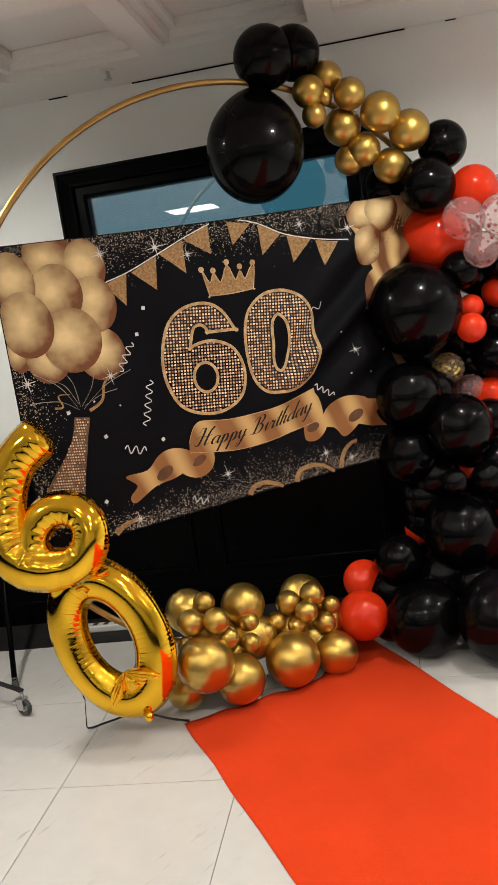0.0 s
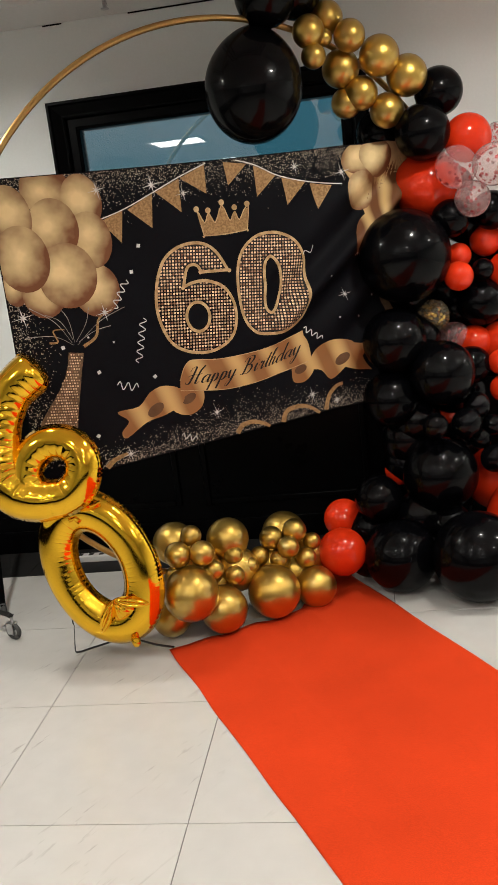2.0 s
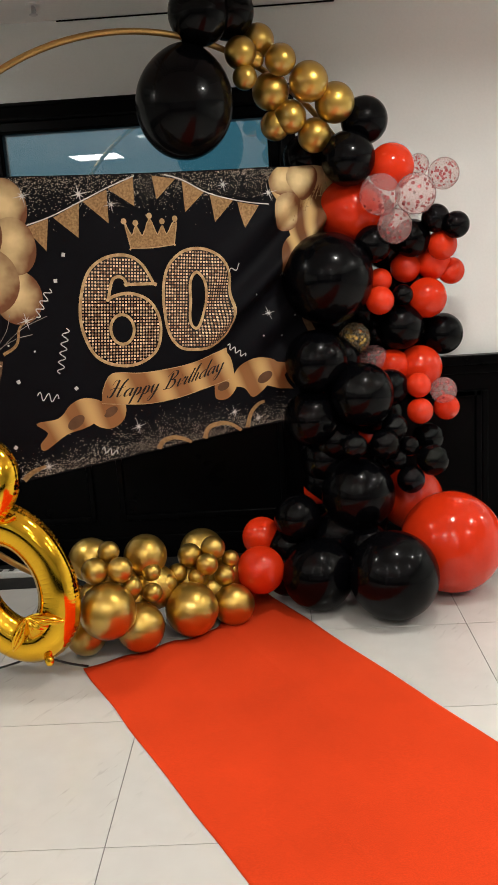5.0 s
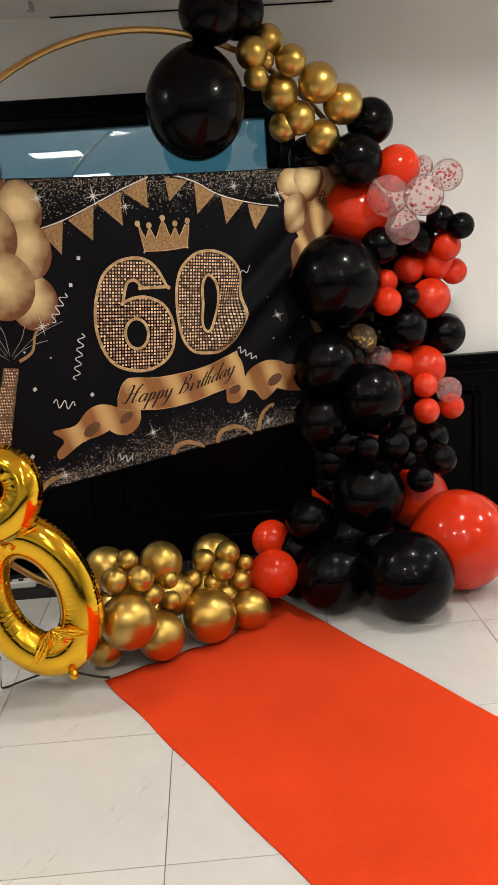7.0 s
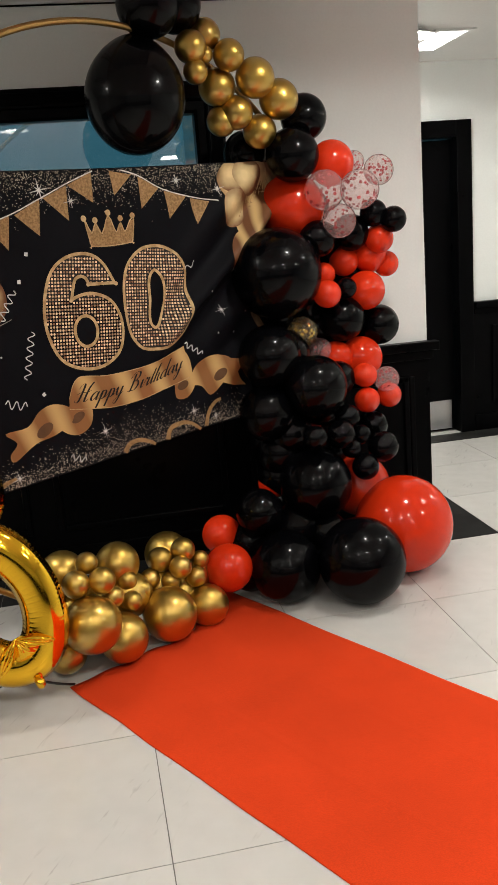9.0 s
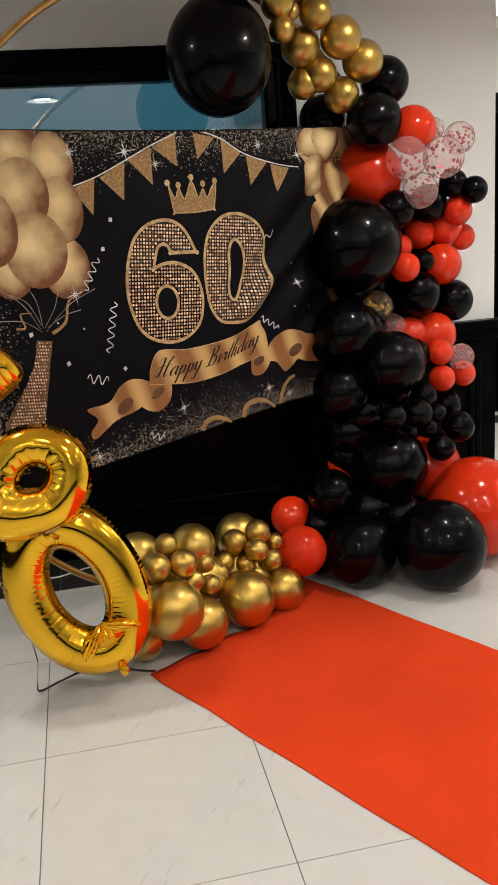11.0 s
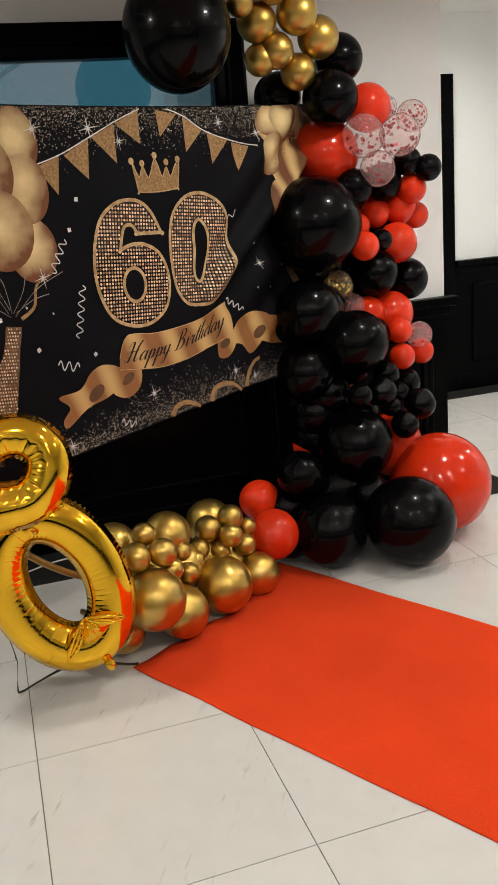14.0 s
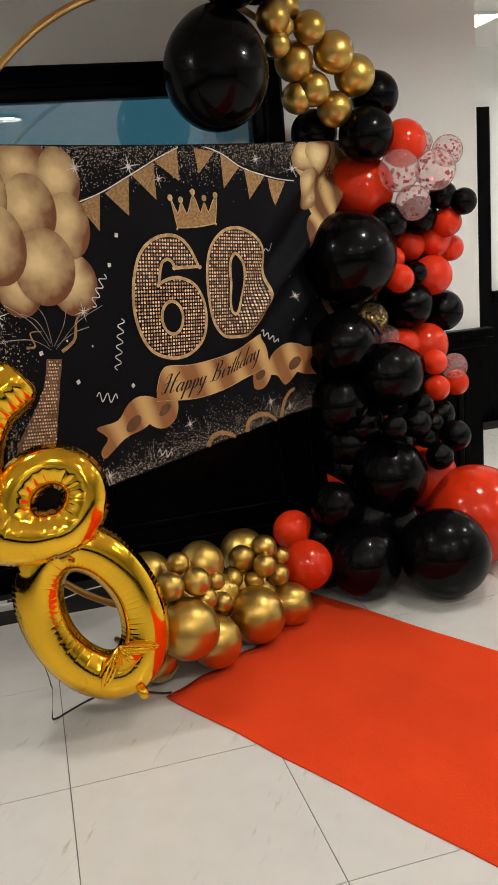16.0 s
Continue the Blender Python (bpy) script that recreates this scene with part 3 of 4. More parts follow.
# ---- foil numbers ----
def foil_sweep(path, closed, pleat, inner=1, facet=0.0):
    """An inflated foil stroke: path rows are x, z, half width in an upright plane; seams lie at the stroke's two edges, pleats run in from the inner one."""
    bm = bmesh.new()
    sides = 40
    n = len(path)
    rings = []
    length = 0.0
    for i, (x, z, w) in enumerate(path):
        a = path[(i - 1) % n] if closed or i else path[i]
        b = path[(i + 1) % n] if closed or i < n - 1 else path[i]
        t = Vector((b[0] - a[0], 0, b[1] - a[1])).normalized()
        s = Vector((t.z, 0, -t.x))
        length += math.hypot(x - path[i - 1][0], z - path[i - 1][1]) if i else 0
        ring = []
        for k in range(sides):
            ph = k * math.tau / sides
            c, d = math.cos(ph), math.sin(ph)
            ci = c * inner
            # creases of uneven depth and reach, deepest at the inner seam
            q = length / pleat + 0.25 * noise.noise((length * 11, 0.5, 2)) + 0.10 * noise.noise((length * 30, ci * 2, 4))
            cell = math.floor(q)
            gap = abs(q - cell - 0.5)
            deep = 0.55 + 0.75 * noise.noise((cell * 1.7, 3.1, 0.4))
            reach = 0.05 + 0.35 * (noise.noise((cell * 2.3, 8.1, 1.7)) + 0.4)
            ramp_in = min(1.0, max(0.0, (ci - reach) / 0.35))
            crease = math.exp(-(gap / 0.10) ** 2) * max(0.15, deep)
            outer = max(0.0, -ci) ** 10
            dent = 1 - (0.020 * crease + facet * (1 - 2 * gap) ** 1.5 * min(1.0, max(0.0, (1 - ci) / 0.6))) * ramp_in - 0.018 * outer * (0.5 + 0.5 * math.sin(length * 460)) - 0.012 * noise.noise((x * 9 + c, d * 2, z * 9))
            rr = w * dent
            lip = 0.006 if k in (0, sides // 2) else 0.0
            off = c * rr + math.copysign(lip, c)
            ring.append(bm.verts.new((x + s.x * off, 0.86 * rr * d, z + s.z * off)))
        rings.append(ring)
    for i in range(n if closed else n - 1):
        A, B = rings[i], rings[(i + 1) % n]
        for k in range(sides):
            bm.faces.new((A[k], A[(k + 1) % sides], B[(k + 1) % sides], B[k]))
    if not closed:
        for ring in (rings[0], rings[-1]):
            bm.faces.new(ring)
    return bm


def pocket(hub, d, side, w):
    """A lens-shaped fold, pointed at both ends, with a raised rim and a sunken middle."""
    bm = bmesh.new()
    rows = []
    for i in range(31):
        f = i / 30
        half = w * math.sin(math.pi * f) ** 0.75 + 0.0006
        row = []
        for k in range(21):
            g = k / 10 - 1
            rise = 0.026 * (1 - g ** 4) * math.sin(math.pi * f) ** 0.6 - 0.009 * math.exp(-(g / 0.35) ** 2) * math.sin(math.pi * f)
            rise += 0.0012 * math.sin(f * 50) * (1 - abs(g))
            row.append(bm.verts.new(hub + d * f + side * (half * g) + Vector((0, 0.006 - rise, 0))))
        rows.append(row)
    for A, B in zip(rows, rows[1:]):
        for k in range(20):
            bm.faces.new((A[k], A[k + 1], B[k + 1], B[k]))
    return bm


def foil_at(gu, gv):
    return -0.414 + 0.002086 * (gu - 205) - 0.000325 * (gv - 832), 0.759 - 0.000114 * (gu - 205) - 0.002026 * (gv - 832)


def foil_six():
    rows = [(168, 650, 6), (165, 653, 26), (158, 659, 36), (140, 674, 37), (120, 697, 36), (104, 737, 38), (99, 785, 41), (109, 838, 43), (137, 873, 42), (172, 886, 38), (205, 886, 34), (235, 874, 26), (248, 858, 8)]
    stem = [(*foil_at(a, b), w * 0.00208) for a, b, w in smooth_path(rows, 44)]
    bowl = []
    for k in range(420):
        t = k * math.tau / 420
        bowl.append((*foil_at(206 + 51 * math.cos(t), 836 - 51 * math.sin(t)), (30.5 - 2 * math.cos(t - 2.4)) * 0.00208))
    ob = thing("foil_balloon_six", "shiny gold foil balloon shaped as a six", "foil balloon", "foil number balloons", at=(0, 3.16, 0))
    ob.matrix_world = Matrix.Translation((-0.394, 3.145, 1.010)) @ pose(0, 0, 0, -11) @ Matrix.Scale(0.972, 4) @ Matrix.Translation((0.41, 0, -1.0))
    part("stem", foil_sweep(stem, False, 0.034, -1, 0.05), FOIL, ob, smooth=True)
    part("bowl", foil_sweep(bowl, True, 0.034, -1, 0.06), FOIL, ob, smooth=True)
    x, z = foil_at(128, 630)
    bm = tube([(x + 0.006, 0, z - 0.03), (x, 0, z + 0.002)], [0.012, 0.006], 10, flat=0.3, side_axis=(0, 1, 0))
    part("tab", bm, FOIL, ob, smooth=True)


def foil_zero():
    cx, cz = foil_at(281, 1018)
    a, b = 0.108 * 2.08, 0.069 * 2.08
    ax = Vector((0.362, -0.932))
    sd = Vector((ax.y, -ax.x))
    path = []
    for k in range(520):
        t = k * math.tau / 520
        p = Vector((cx, cz)) + ax * (a * math.cos(t)) + sd * (b * math.sin(t))
        path.append((p.x, p.y, 0.073 + 0.004 * math.cos(2 * t)))
    ob = thing("foil_balloon_zero", "shiny gold foil balloon shaped as a zero", "foil balloon", "foil number balloons", at=(0, 3.185, 0))
    ob.matrix_world = Matrix.Translation((0, 3.185, 0.45)) @ pose(0, 0, 0, -7) @ Matrix.Translation((0, 0, -0.45))
    part("body", foil_sweep(path, True, 0.019, 1), FOIL, ob, smooth=True)
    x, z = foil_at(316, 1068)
    # pinched pockets at the valve with a cushion between them, and the tail below
    hub = Vector((x, -0.076, z))
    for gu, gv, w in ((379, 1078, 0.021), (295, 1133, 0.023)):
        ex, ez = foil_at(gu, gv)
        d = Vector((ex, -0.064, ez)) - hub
        side = Vector((-d.z, 0, d.x)).normalized()
        fold = part("fold", pocket(hub, d, side, w), FOIL, ob, smooth=True)
        lip = [hub + d * f + Vector((0, -0.0150 * math.sin(math.pi * f), 0)) for f in (0.12, 0.3, 0.5, 0.7, 0.9)]
        part("crease", tube(lip, [0.001, 0.0035, 0.004, 0.0035, 0.001], 8), FOIL, fold, smooth=True)
    bm = bmesh.new()
    rows = []
    for i in range(25):
        f = i / 24
        row = []
        for k in range(33):
            g = k / 32
            ang = radians(-20 - 76 * g)
            r = 0.118 * f * (1 - 0.16 * math.sin(math.pi * g))
            puff = math.sin(math.pi * g) * math.sin(math.pi * min(1.0, f * 0.9 + 0.04))
            wrinkle = 0.0035 * math.sin(g * 30 + 2 * noise.noise((g * 4, f * 5, 1))) * (1 - f) * math.sin(math.pi * g)
            row.append(bm.verts.new(hub + Vector((r * math.cos(ang), 0.004 - 0.022 * puff + wrinkle + 0.040 * f ** 3, r * math.sin(ang)))))
        rows.append(row)
    for A, B in zip(rows, rows[1:]):
        for k in range(32):
            bm.faces.new((A[k], A[k + 1], B[k + 1], B[k]))
    bmesh.ops.remove_doubles(bm, verts=bm.verts[:], dist=1e-5)
    part("cushion", bm, FOIL, ob, smooth=True)
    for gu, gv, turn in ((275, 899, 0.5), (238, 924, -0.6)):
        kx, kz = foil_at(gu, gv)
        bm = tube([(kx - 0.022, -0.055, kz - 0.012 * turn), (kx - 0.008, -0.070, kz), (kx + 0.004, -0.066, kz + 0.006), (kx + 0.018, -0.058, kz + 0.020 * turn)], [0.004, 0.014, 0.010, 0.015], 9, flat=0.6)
        part("crumpled_tab", bm, FOIL, ob, smooth=True)
    bm = tube([(-0.225, -0.012, 0.135), (-0.208, -0.035, 0.117), (-0.203, -0.045, 0.108), (-0.200, -0.050, 0.100), (-0.196, -0.050, 0.090), (-0.194, -0.048, 0.082)], [0.014, 0.010, 0.018, 0.021, 0.019, 0.010], 9, flat=0.8)
    part("valve_tail", bm, FOIL, ob, smooth=True)


foil_six()
foil_zero()


def strap(points, width=0.012):
    pts = smooth_path(points, 10)
    bm = bmesh.new()
    vs = []
    for i, p in enumerate(pts):
        t = Vector(pts[min(i + 1, len(pts) - 1)]) - Vector(pts[max(i - 1, 0)])
        s = Vector((t.y, -t.x, 0))
        s = (s.normalized() if s.length > 1e-4 else Vector((1, 0, 0))) * 0.3 + Vector((0, 0, 0.6))
        s = s.normalized() * width / 2
        vs.append((bm.verts.new(Vector(p) - s), bm.verts.new(Vector(p) + s)))
    for a, b in zip(vs, vs[1:]):
        bm.faces.new((a[0], a[1], b[1], b[0]))
    ob = part("ribbon", bm, BLACK_PLASTIC, smooth=True)
    so = ob.modifiers.new("thickness", "SOLIDIFY")
    so.thickness = 0.0012
    return tagged(ob, "thin black ribbon tying the foil number", "ribbon")


strap([(-0.49, 3.22, 0.22), (-0.475, 3.21, 0.13), (-0.487, 3.215, 0.025), (-0.474, 3.222, 0.010), (-0.44, 3.245, 0.010), (-0.376, 3.28, 0.014), (-0.31, 3.25, 0.05)])
strap([(-0.20, 3.145, 0.085), (-0.165, 3.17, 0.058), (-0.13, 3.198, 0.032), (-0.098, 3.224, 0.012)])

# ---- backdrop ----
def cloth_off(u, z):
    """Sag and folds of the hung cloth, towards the viewer."""
    f = 0.010 + 0.010 * noise.noise((u * 1.7, z * 1.5, 2))
    k = max(0.0, u - 0.35)
    f += 0.034 * k * math.sin((u * 0.75 - z) * 30 + 1.0) * (0.6 + 0.8 * noise.noise((u * 3, z * 3, 5)))
    rise = min(1.0, max(0.0, (u - 0.34) * 6))
    rise = rise * rise * (3 - 2 * rise)
    for fu, fz, amp, wide in ((0.50, 1.185, 0.008, 0.062), (0.56, 1.325, -0.009, 0.030), (0.50, 1.39, 0.012, 0.045), (0.68, 1.22, -0.015, 0.06), (0.80, 1.42, 0.03, 0.035)):
        d = (u - fu) * -0.62 + (z - fz) * 0.78
        f += amp * math.exp(-(d / wide) ** 2) * rise
    f -= 0.35 * max(0.0, u - 0.92) ** 1.5
    f += 0.002 * noise.noise((u * 9, z * 7, 4))
    return f


U0, U1 = -0.593, 1.20


def edge_top(u):
    return 1.770 + 0.021 * (u - U0) - 0.012 * math.sin(math.pi * (u - U0) / (U1 - U0))


def edge_bottom(u):
    return 0.690 + 0.052 * (u - U0)


def backdrop():
    bm = bmesh.new()
    nu, nv = 110, 76
    g = []
    for j in range(nv + 1):
        row = []
        for i in range(nu + 1):
            u = U0 + (U1 - U0) * i / nu
            z = edge_bottom(u) + (edge_top(u) - edge_bottom(u)) * j / nv
            row.append(bm.verts.new(on_ring(u, z, cloth_off(u, z))))
        g.append(row)
    for j in range(nv):
        for i in range(nu):
            bm.faces.new((g[j][i], g[j][i + 1], g[j + 1][i + 1], g[j + 1][i]))
    ob = part("backdrop_banner", bm, CLOTH, smooth=True)
    return tagged(ob, "black printed birthday cloth backdrop tied to ring", "backdrop banner")


banner = backdrop()


# ---- clutter by the wall ----
def rolling_stand():
    s = thing("rolling_stand", "black rolling stand with steel post and castors", "stand")
    hub = Vector((-1.10, 3.583, 0.088))
    part("post", tube([hub + Vector((0, 0, 0.03)), hub + Vector((0, 0, 0.415))], 0.012, 14), STEEL, s, "slim steel post", smooth=True)
    part("collar", cylinder(bmesh.new(), hub.x, hub.y, 0.105, 0.135, 0.016), STEEL, s)
    part("hub", cylinder(bmesh.new(), hub.x, hub.y, 0.065, 0.108, 0.03), BLACK_PLASTIC, s)
    for ex, ey in ((-0.823, 3.411), (-1.272, 3.306), (-1.377, 3.755)):
        e = Vector((ex, ey, 0.088))
        bm = tube([hub, e], 0.0125, 4, flat=1.0)
        part("base_arm", bm, BLACK_PLASTIC, s)
        part("end_cap", tube([e - (e - hub).normalized() * 0.012, e + (e - hub).normalized() * 0.004], 0.0145, 4), BLACK_PLASTIC, s)
        c = thing("castor", "", "")
        c.parent = s
        c.matrix_world = Matrix.Translation((ex + 0.022, ey - 0.038, 0)) @ pose(0, 0, 0, 0, 0, -18)
        tyre = part("wheel", tube([(0.027 * math.cos(a), 0, 0.0365 + 0.027 * math.sin(a)) for a in (k * math.tau / 32 for k in range(32))], 0.0095, 10, closed=True), GREY_RUBBER, c, smooth=True)
        bm = bmesh.new()
        bmesh.ops.create_cone(bm, cap_ends=True, segments=22, radius1=0.011, radius2=0.011, depth=0.024, matrix=Matrix.Translation((0, 0, 0.0365)) @ pose(0, 0, 0, 90))
        for a in (0.3, 2.4, 4.5):
            tube([(0.009 * math.cos(a), 0, 0.0365 + 0.009 * math.sin(a)), (0.022 * math.cos(a), 0, 0.0365 + 0.022 * math.sin(a))], 0.006, 8, bm=bm)
        part("wheel_hub", bm, STEEL, c)
        part("fork", boxes((-0.020, 0.010, -0.017, -0.013, 0.028, 0.070), (-0.020, 0.010, 0.013, 0.017, 0.028, 0.070), (-0.026, 0.010, -0.017, 0.017, 0.068, 0.074), bevel=0.001), STEEL, c)
        part("brake", boxes((-0.048, -0.022, -0.012, 0.012, 0.050, 0.060), bevel=0.002), STEEL, c)
        part("stem", cylinder(bmesh.new(), -0.012, 0.012, 0.070, 0.090, 0.006), STEEL, c)


rolling_stand()


def furniture_leg():
    # stands for a black furniture leg; the length up to the wainscot is made up
    p = thing("pole", "slim black leg of unidentified furniture, upper length made up", "pole")
    part("shaft", tube([(-0.957, 3.628, 0.03), (-1.102, 3.989, 0.378), (-1.245, 4.345, 0.722)], [0.012, 0.0125, 0.011], 12), BLACK_PAINT, p, smooth=True)
    part("rubber_foot", tube([(-0.955, 3.62, 0.001), (-0.9565, 3.626, 0.022), (-0.959, 3.637, 0.042)], [0.015, 0.0155, 0.0135], 12), GREY_RUBBER, p, smooth=True)


furniture_leg()


def power_strip():
    p = thing("power_strip", "white plastic power strip lying along the wall", "power strip", at=(-0.72, 4.195, 0.0))
    part("housing", boxes((-0.17, 0.17, -0.025, 0.025, 0.002, 0.036), bevel=0.006), WHITE_PLASTIC, p)
    for i in range(5):
        x = -0.12 + 0.055 * i
        part("socket", boxes((x - 0.012, x + 0.012, -0.013, 0.013, 0.0362, 0.0375)), BLACK_PLASTIC, p)
    part("cable", tube(smooth_path([(0.17, 0, 0.016), (0.28, -0.02, 0.006), (0.45, 0.05, 0.006), (0.75, 0.08, 0.006)], 8), 0.004, 8), WHITE_PLASTIC, p, smooth=True)


power_strip()


def corner_tie():
    """A black cord knotted round the hoop at the cloth's upper corner, its ends hanging."""
    k = on_ring(-0.605, 1.752)
    t = thing("cord_tie", "black cord tying the cloth corner to the hoop", "cord", at=k)
    part("knot", tube([RE * (0.017 * math.cos(a)) + RN * (0.017 * math.sin(a)) + Vector((0, 0, 0.004 * math.sin(a * 2))) for a in (i * math.tau / 16 for i in range(16))], 0.006, 8, closed=True), BLACK_PLASTIC, t, smooth=True)
    part("cord_end", tube(smooth_path([RE * 0.03, -RE * 0.02 + Vector((0, 0, 0.006)), -RE * 0.09 + Vector((0, 0, 0.004)), -RE * 0.16 + RN * 0.02], 6), 0.0032, 8), BLACK_PLASTIC, t, smooth=True)
    part("cord_end", tube(smooth_path([RN * 0.012, RN * 0.014 + Vector((0, 0, -0.05)), RN * 0.01 + RE * 0.006 + Vector((0, 0, -0.11))], 6), 0.0045, 8), BLACK_PLASTIC, t, smooth=True)


corner_tie()


# ---- print on the backdrop ----
def print_mat(name, light, dark, kind="ramp", scale=3.0, rough=0.6):
    """Printed ink: two tones, by noise, by bands or by the rounded tone of a printed balloon."""
    m = bpy.data.materials.new(name)
    m.use_nodes = True
    nt = m.node_tree
    b = nt.nodes["Principled BSDF"]
    b.inputs["Roughness"].default_value = rough
    b.inputs["Specular IOR Level"].default_value = 0.3
    tc = nt.nodes.new("ShaderNodeTexCoord")
    ramp = nt.nodes.new("ShaderNodeValToRGB")
    ramp.color_ramp.elements[0].color = (*light, 1)
    ramp.color_ramp.elements[1].color = (*dark, 1)
    if kind == "ball":
        mp = nt.nodes.new("ShaderNodeMapping")
        mp.inputs["Location"].default_value = (-0.42, 0, -0.60)
        nt.links.new(tc.outputs["Generated"], mp.inputs["Vector"])
        sep = nt.nodes.new("ShaderNodeSeparateXYZ")
        nt.links.new(mp.outputs[0], sep.inputs[0])
        com = nt.nodes.new("ShaderNodeCombineXYZ")
        nt.links.new(sep.outputs[0], com.inputs[0])
        nt.links.new(sep.outputs[2], com.inputs[1])
        ln = nt.nodes.new("ShaderNodeVectorMath")
        ln.operation = "LENGTH"
        nt.links.new(com.outputs[0], ln.inputs[0])
        n = nt.nodes.new("ShaderNodeTexNoise")
        n.inputs["Scale"].default_value, n.inputs["Detail"].default_value = 11, 3
        nt.links.new(tc.outputs["Object"], n.inputs["Vector"])
        add = nt.nodes.new("ShaderNodeMath")
        add.operation = "MULTIPLY_ADD"
        add.inputs[1].default_value = 0.66
        nt.links.new(n.outputs["Fac"], add.inputs[0])
        nt.links.new(ln.outputs["Value"], add.inputs[2])
        sh = nt.nodes.new("ShaderNodeMath")
        sh.operation = "SUBTRACT"
        sh.inputs[1].default_value = 0.30
        nt.links.new(add.outputs[0], sh.inputs[0])
        nt.links.new(sh.outputs[0], ramp.inputs[0])
        ramp.color_ramp.elements[0].position, ramp.color_ramp.elements[1].position = 0.10, 0.60
        e = ramp.color_ramp.elements.new(0.36)
        e.color = (*[0.52 * a + 0.48 * c for a, c in zip(light, dark)], 1)
    elif kind == "band":
        w = nt.nodes.new("ShaderNodeTexWave")
        w.inputs["Scale"].default_value, w.inputs["Distortion"].default_value, w.inputs["Detail"].default_value = scale, 1.6 if scale < 3 else 7.0, 1
        mp = nt.nodes.new("ShaderNodeMapping")
        mp.inputs["Rotation"].default_value = (0, radians(18), 0)
        nt.links.new(tc.outputs["Object"], mp.inputs["Vector"])
        nt.links.new(mp.outputs[0], w.inputs["Vector"])
        nt.links.new(w.outputs["Fac"], ramp.inputs[0])
        ramp.color_ramp.elements[1].position = 0.75
    else:
        n = nt.nodes.new("ShaderNodeTexNoise")
        n.inputs["Scale"].default_value, n.inputs["Detail"].default_value = scale, 4
        nt.links.new(tc.outputs["Object"], n.inputs["Vector"])
        nt.links.new(n.outputs["Fac"], ramp.inputs[0])
        ramp.color_ramp.elements[0].position, ramp.color_ramp.elements[1].position = 0.35, 0.65
    nt.links.new(ramp.outputs[0], b.inputs["Base Color"])
    if kind == "speck":
        geo = nt.nodes.new("ShaderNodeNewGeometry")
        nt.links.new(geo.outputs["Random Per Island"], ramp.inputs[0])
        ramp.color_ramp.elements[0].position, ramp.color_ramp.elements[1].position = 0.1, 1.0
    return m


INK_BALLOON = print_mat("printed_gold_balloon", (0.78, 0.60, 0.30), (0.17, 0.060, 0.020), "ball")
# dark bands put the shading of the cloth's folds into the gold print
INK_FOLD_SHADING = print_mat("gold_print_fold_shading", (0.60, 0.40, 0.17), (0.15, 0.055, 0.018), "band", 3.2)
INK_FLAG = print_mat("printed_glitter_gold", (0.42, 0.25, 0.10), (0.22, 0.12, 0.045), "noise", 130)
INK_RIM = print_mat("printed_gold_rim", (0.60, 0.42, 0.22), (0.38, 0.23, 0.10), "noise", 40)
INK_FILL = print_mat("printed_dark_brown", (0.010, 0.0055, 0.004), (0.006, 0.004, 0.003), "noise", 60)
INK_DOT = print_mat("printed_sequin_gold", (0.90, 0.66, 0.43), (0.19, 0.080, 0.036), "speck")
INK_RIBBON = print_mat("printed_copper_ribbon", (0.58, 0.37, 0.145), (0.27, 0.115, 0.036), "band", 2.5)
INK_SHADE = print_mat("printed_ribbon_inside", (0.13, 0.06, 0.025), (0.09, 0.04, 0.015), "noise", 20)
INK_WHITE = print_mat("printed_silver", (0.75, 0.73, 0.70), (0.50, 0.48, 0.46), "noise", 60)
INK_SPRAY = print_mat("printed_grey_spray", (0.42, 0.38, 0.33), (0.12, 0.10, 0.09), "noise", 25)
INK_GLITTER = print_mat("printed_glitter", (0.62, 0.54, 0.44), (0.16, 0.12, 0.08), "speck")
INK_TEXT = print_mat("printed_black_brown", (0.006, 0.0025, 0.0016), (0.004, 0.002, 0.0015), "noise", 30)
INK_GLASS = print_mat("printed_bottle_brown", (0.16, 0.09, 0.045), (0.08, 0.04, 0.02), "noise", 60)


def lay(bm, layer):
    for v in bm.verts:
        u, z = v.co.x, v.co.y
        v.co = on_ring(u, z, cloth_off(u, z) + 0.0007 * layer)
    return bm


def printed(name, outline, material, layer, holes=(), parent=None, label="", fine=0.014):
    """A flat printed shape that follows the cloth: outline and holes are u, z rows."""
    bm = bmesh.new()
    for loop in (outline, *holes):
        loop = [p for k, p in enumerate(loop) if math.dist(p[:2], loop[k - 1][:2]) > 0.0008]
        vs = [bm.verts.new((min(max(u, U0 + 0.003), U1 - 0.003), min(max(z, edge_bottom(u) + 0.003), edge_top(u) - 0.003), 0)) for u, z, *_ in loop]
        for i in range(len(vs)):
            try:
                bm.edges.new((vs[i], vs[(i + 1) % len(vs)]))
            except ValueError:
                pass
    bmesh.ops.triangle_fill(bm, edges=bm.edges[:], use_beauty=True, use_dissolve=False)
    if holes:
        bmesh.ops.delete(bm, geom=[f for f in bm.faces if any(inside(f.calc_center_median().x, f.calc_center_median().y, h) for h in holes)], context="FACES")
    for _ in range(4):
        long = [e for e in bm.edges if e.calc_length() > fine]
        if not long:
            break
        bmesh.ops.subdivide_edges(bm, edges=long, cuts=1)
        bmesh.ops.triangulate(bm, faces=[f for f in bm.faces if len(f.verts) > 3])
    return part(name, lay(bm, layer), material, parent or banner, label, smooth=True)


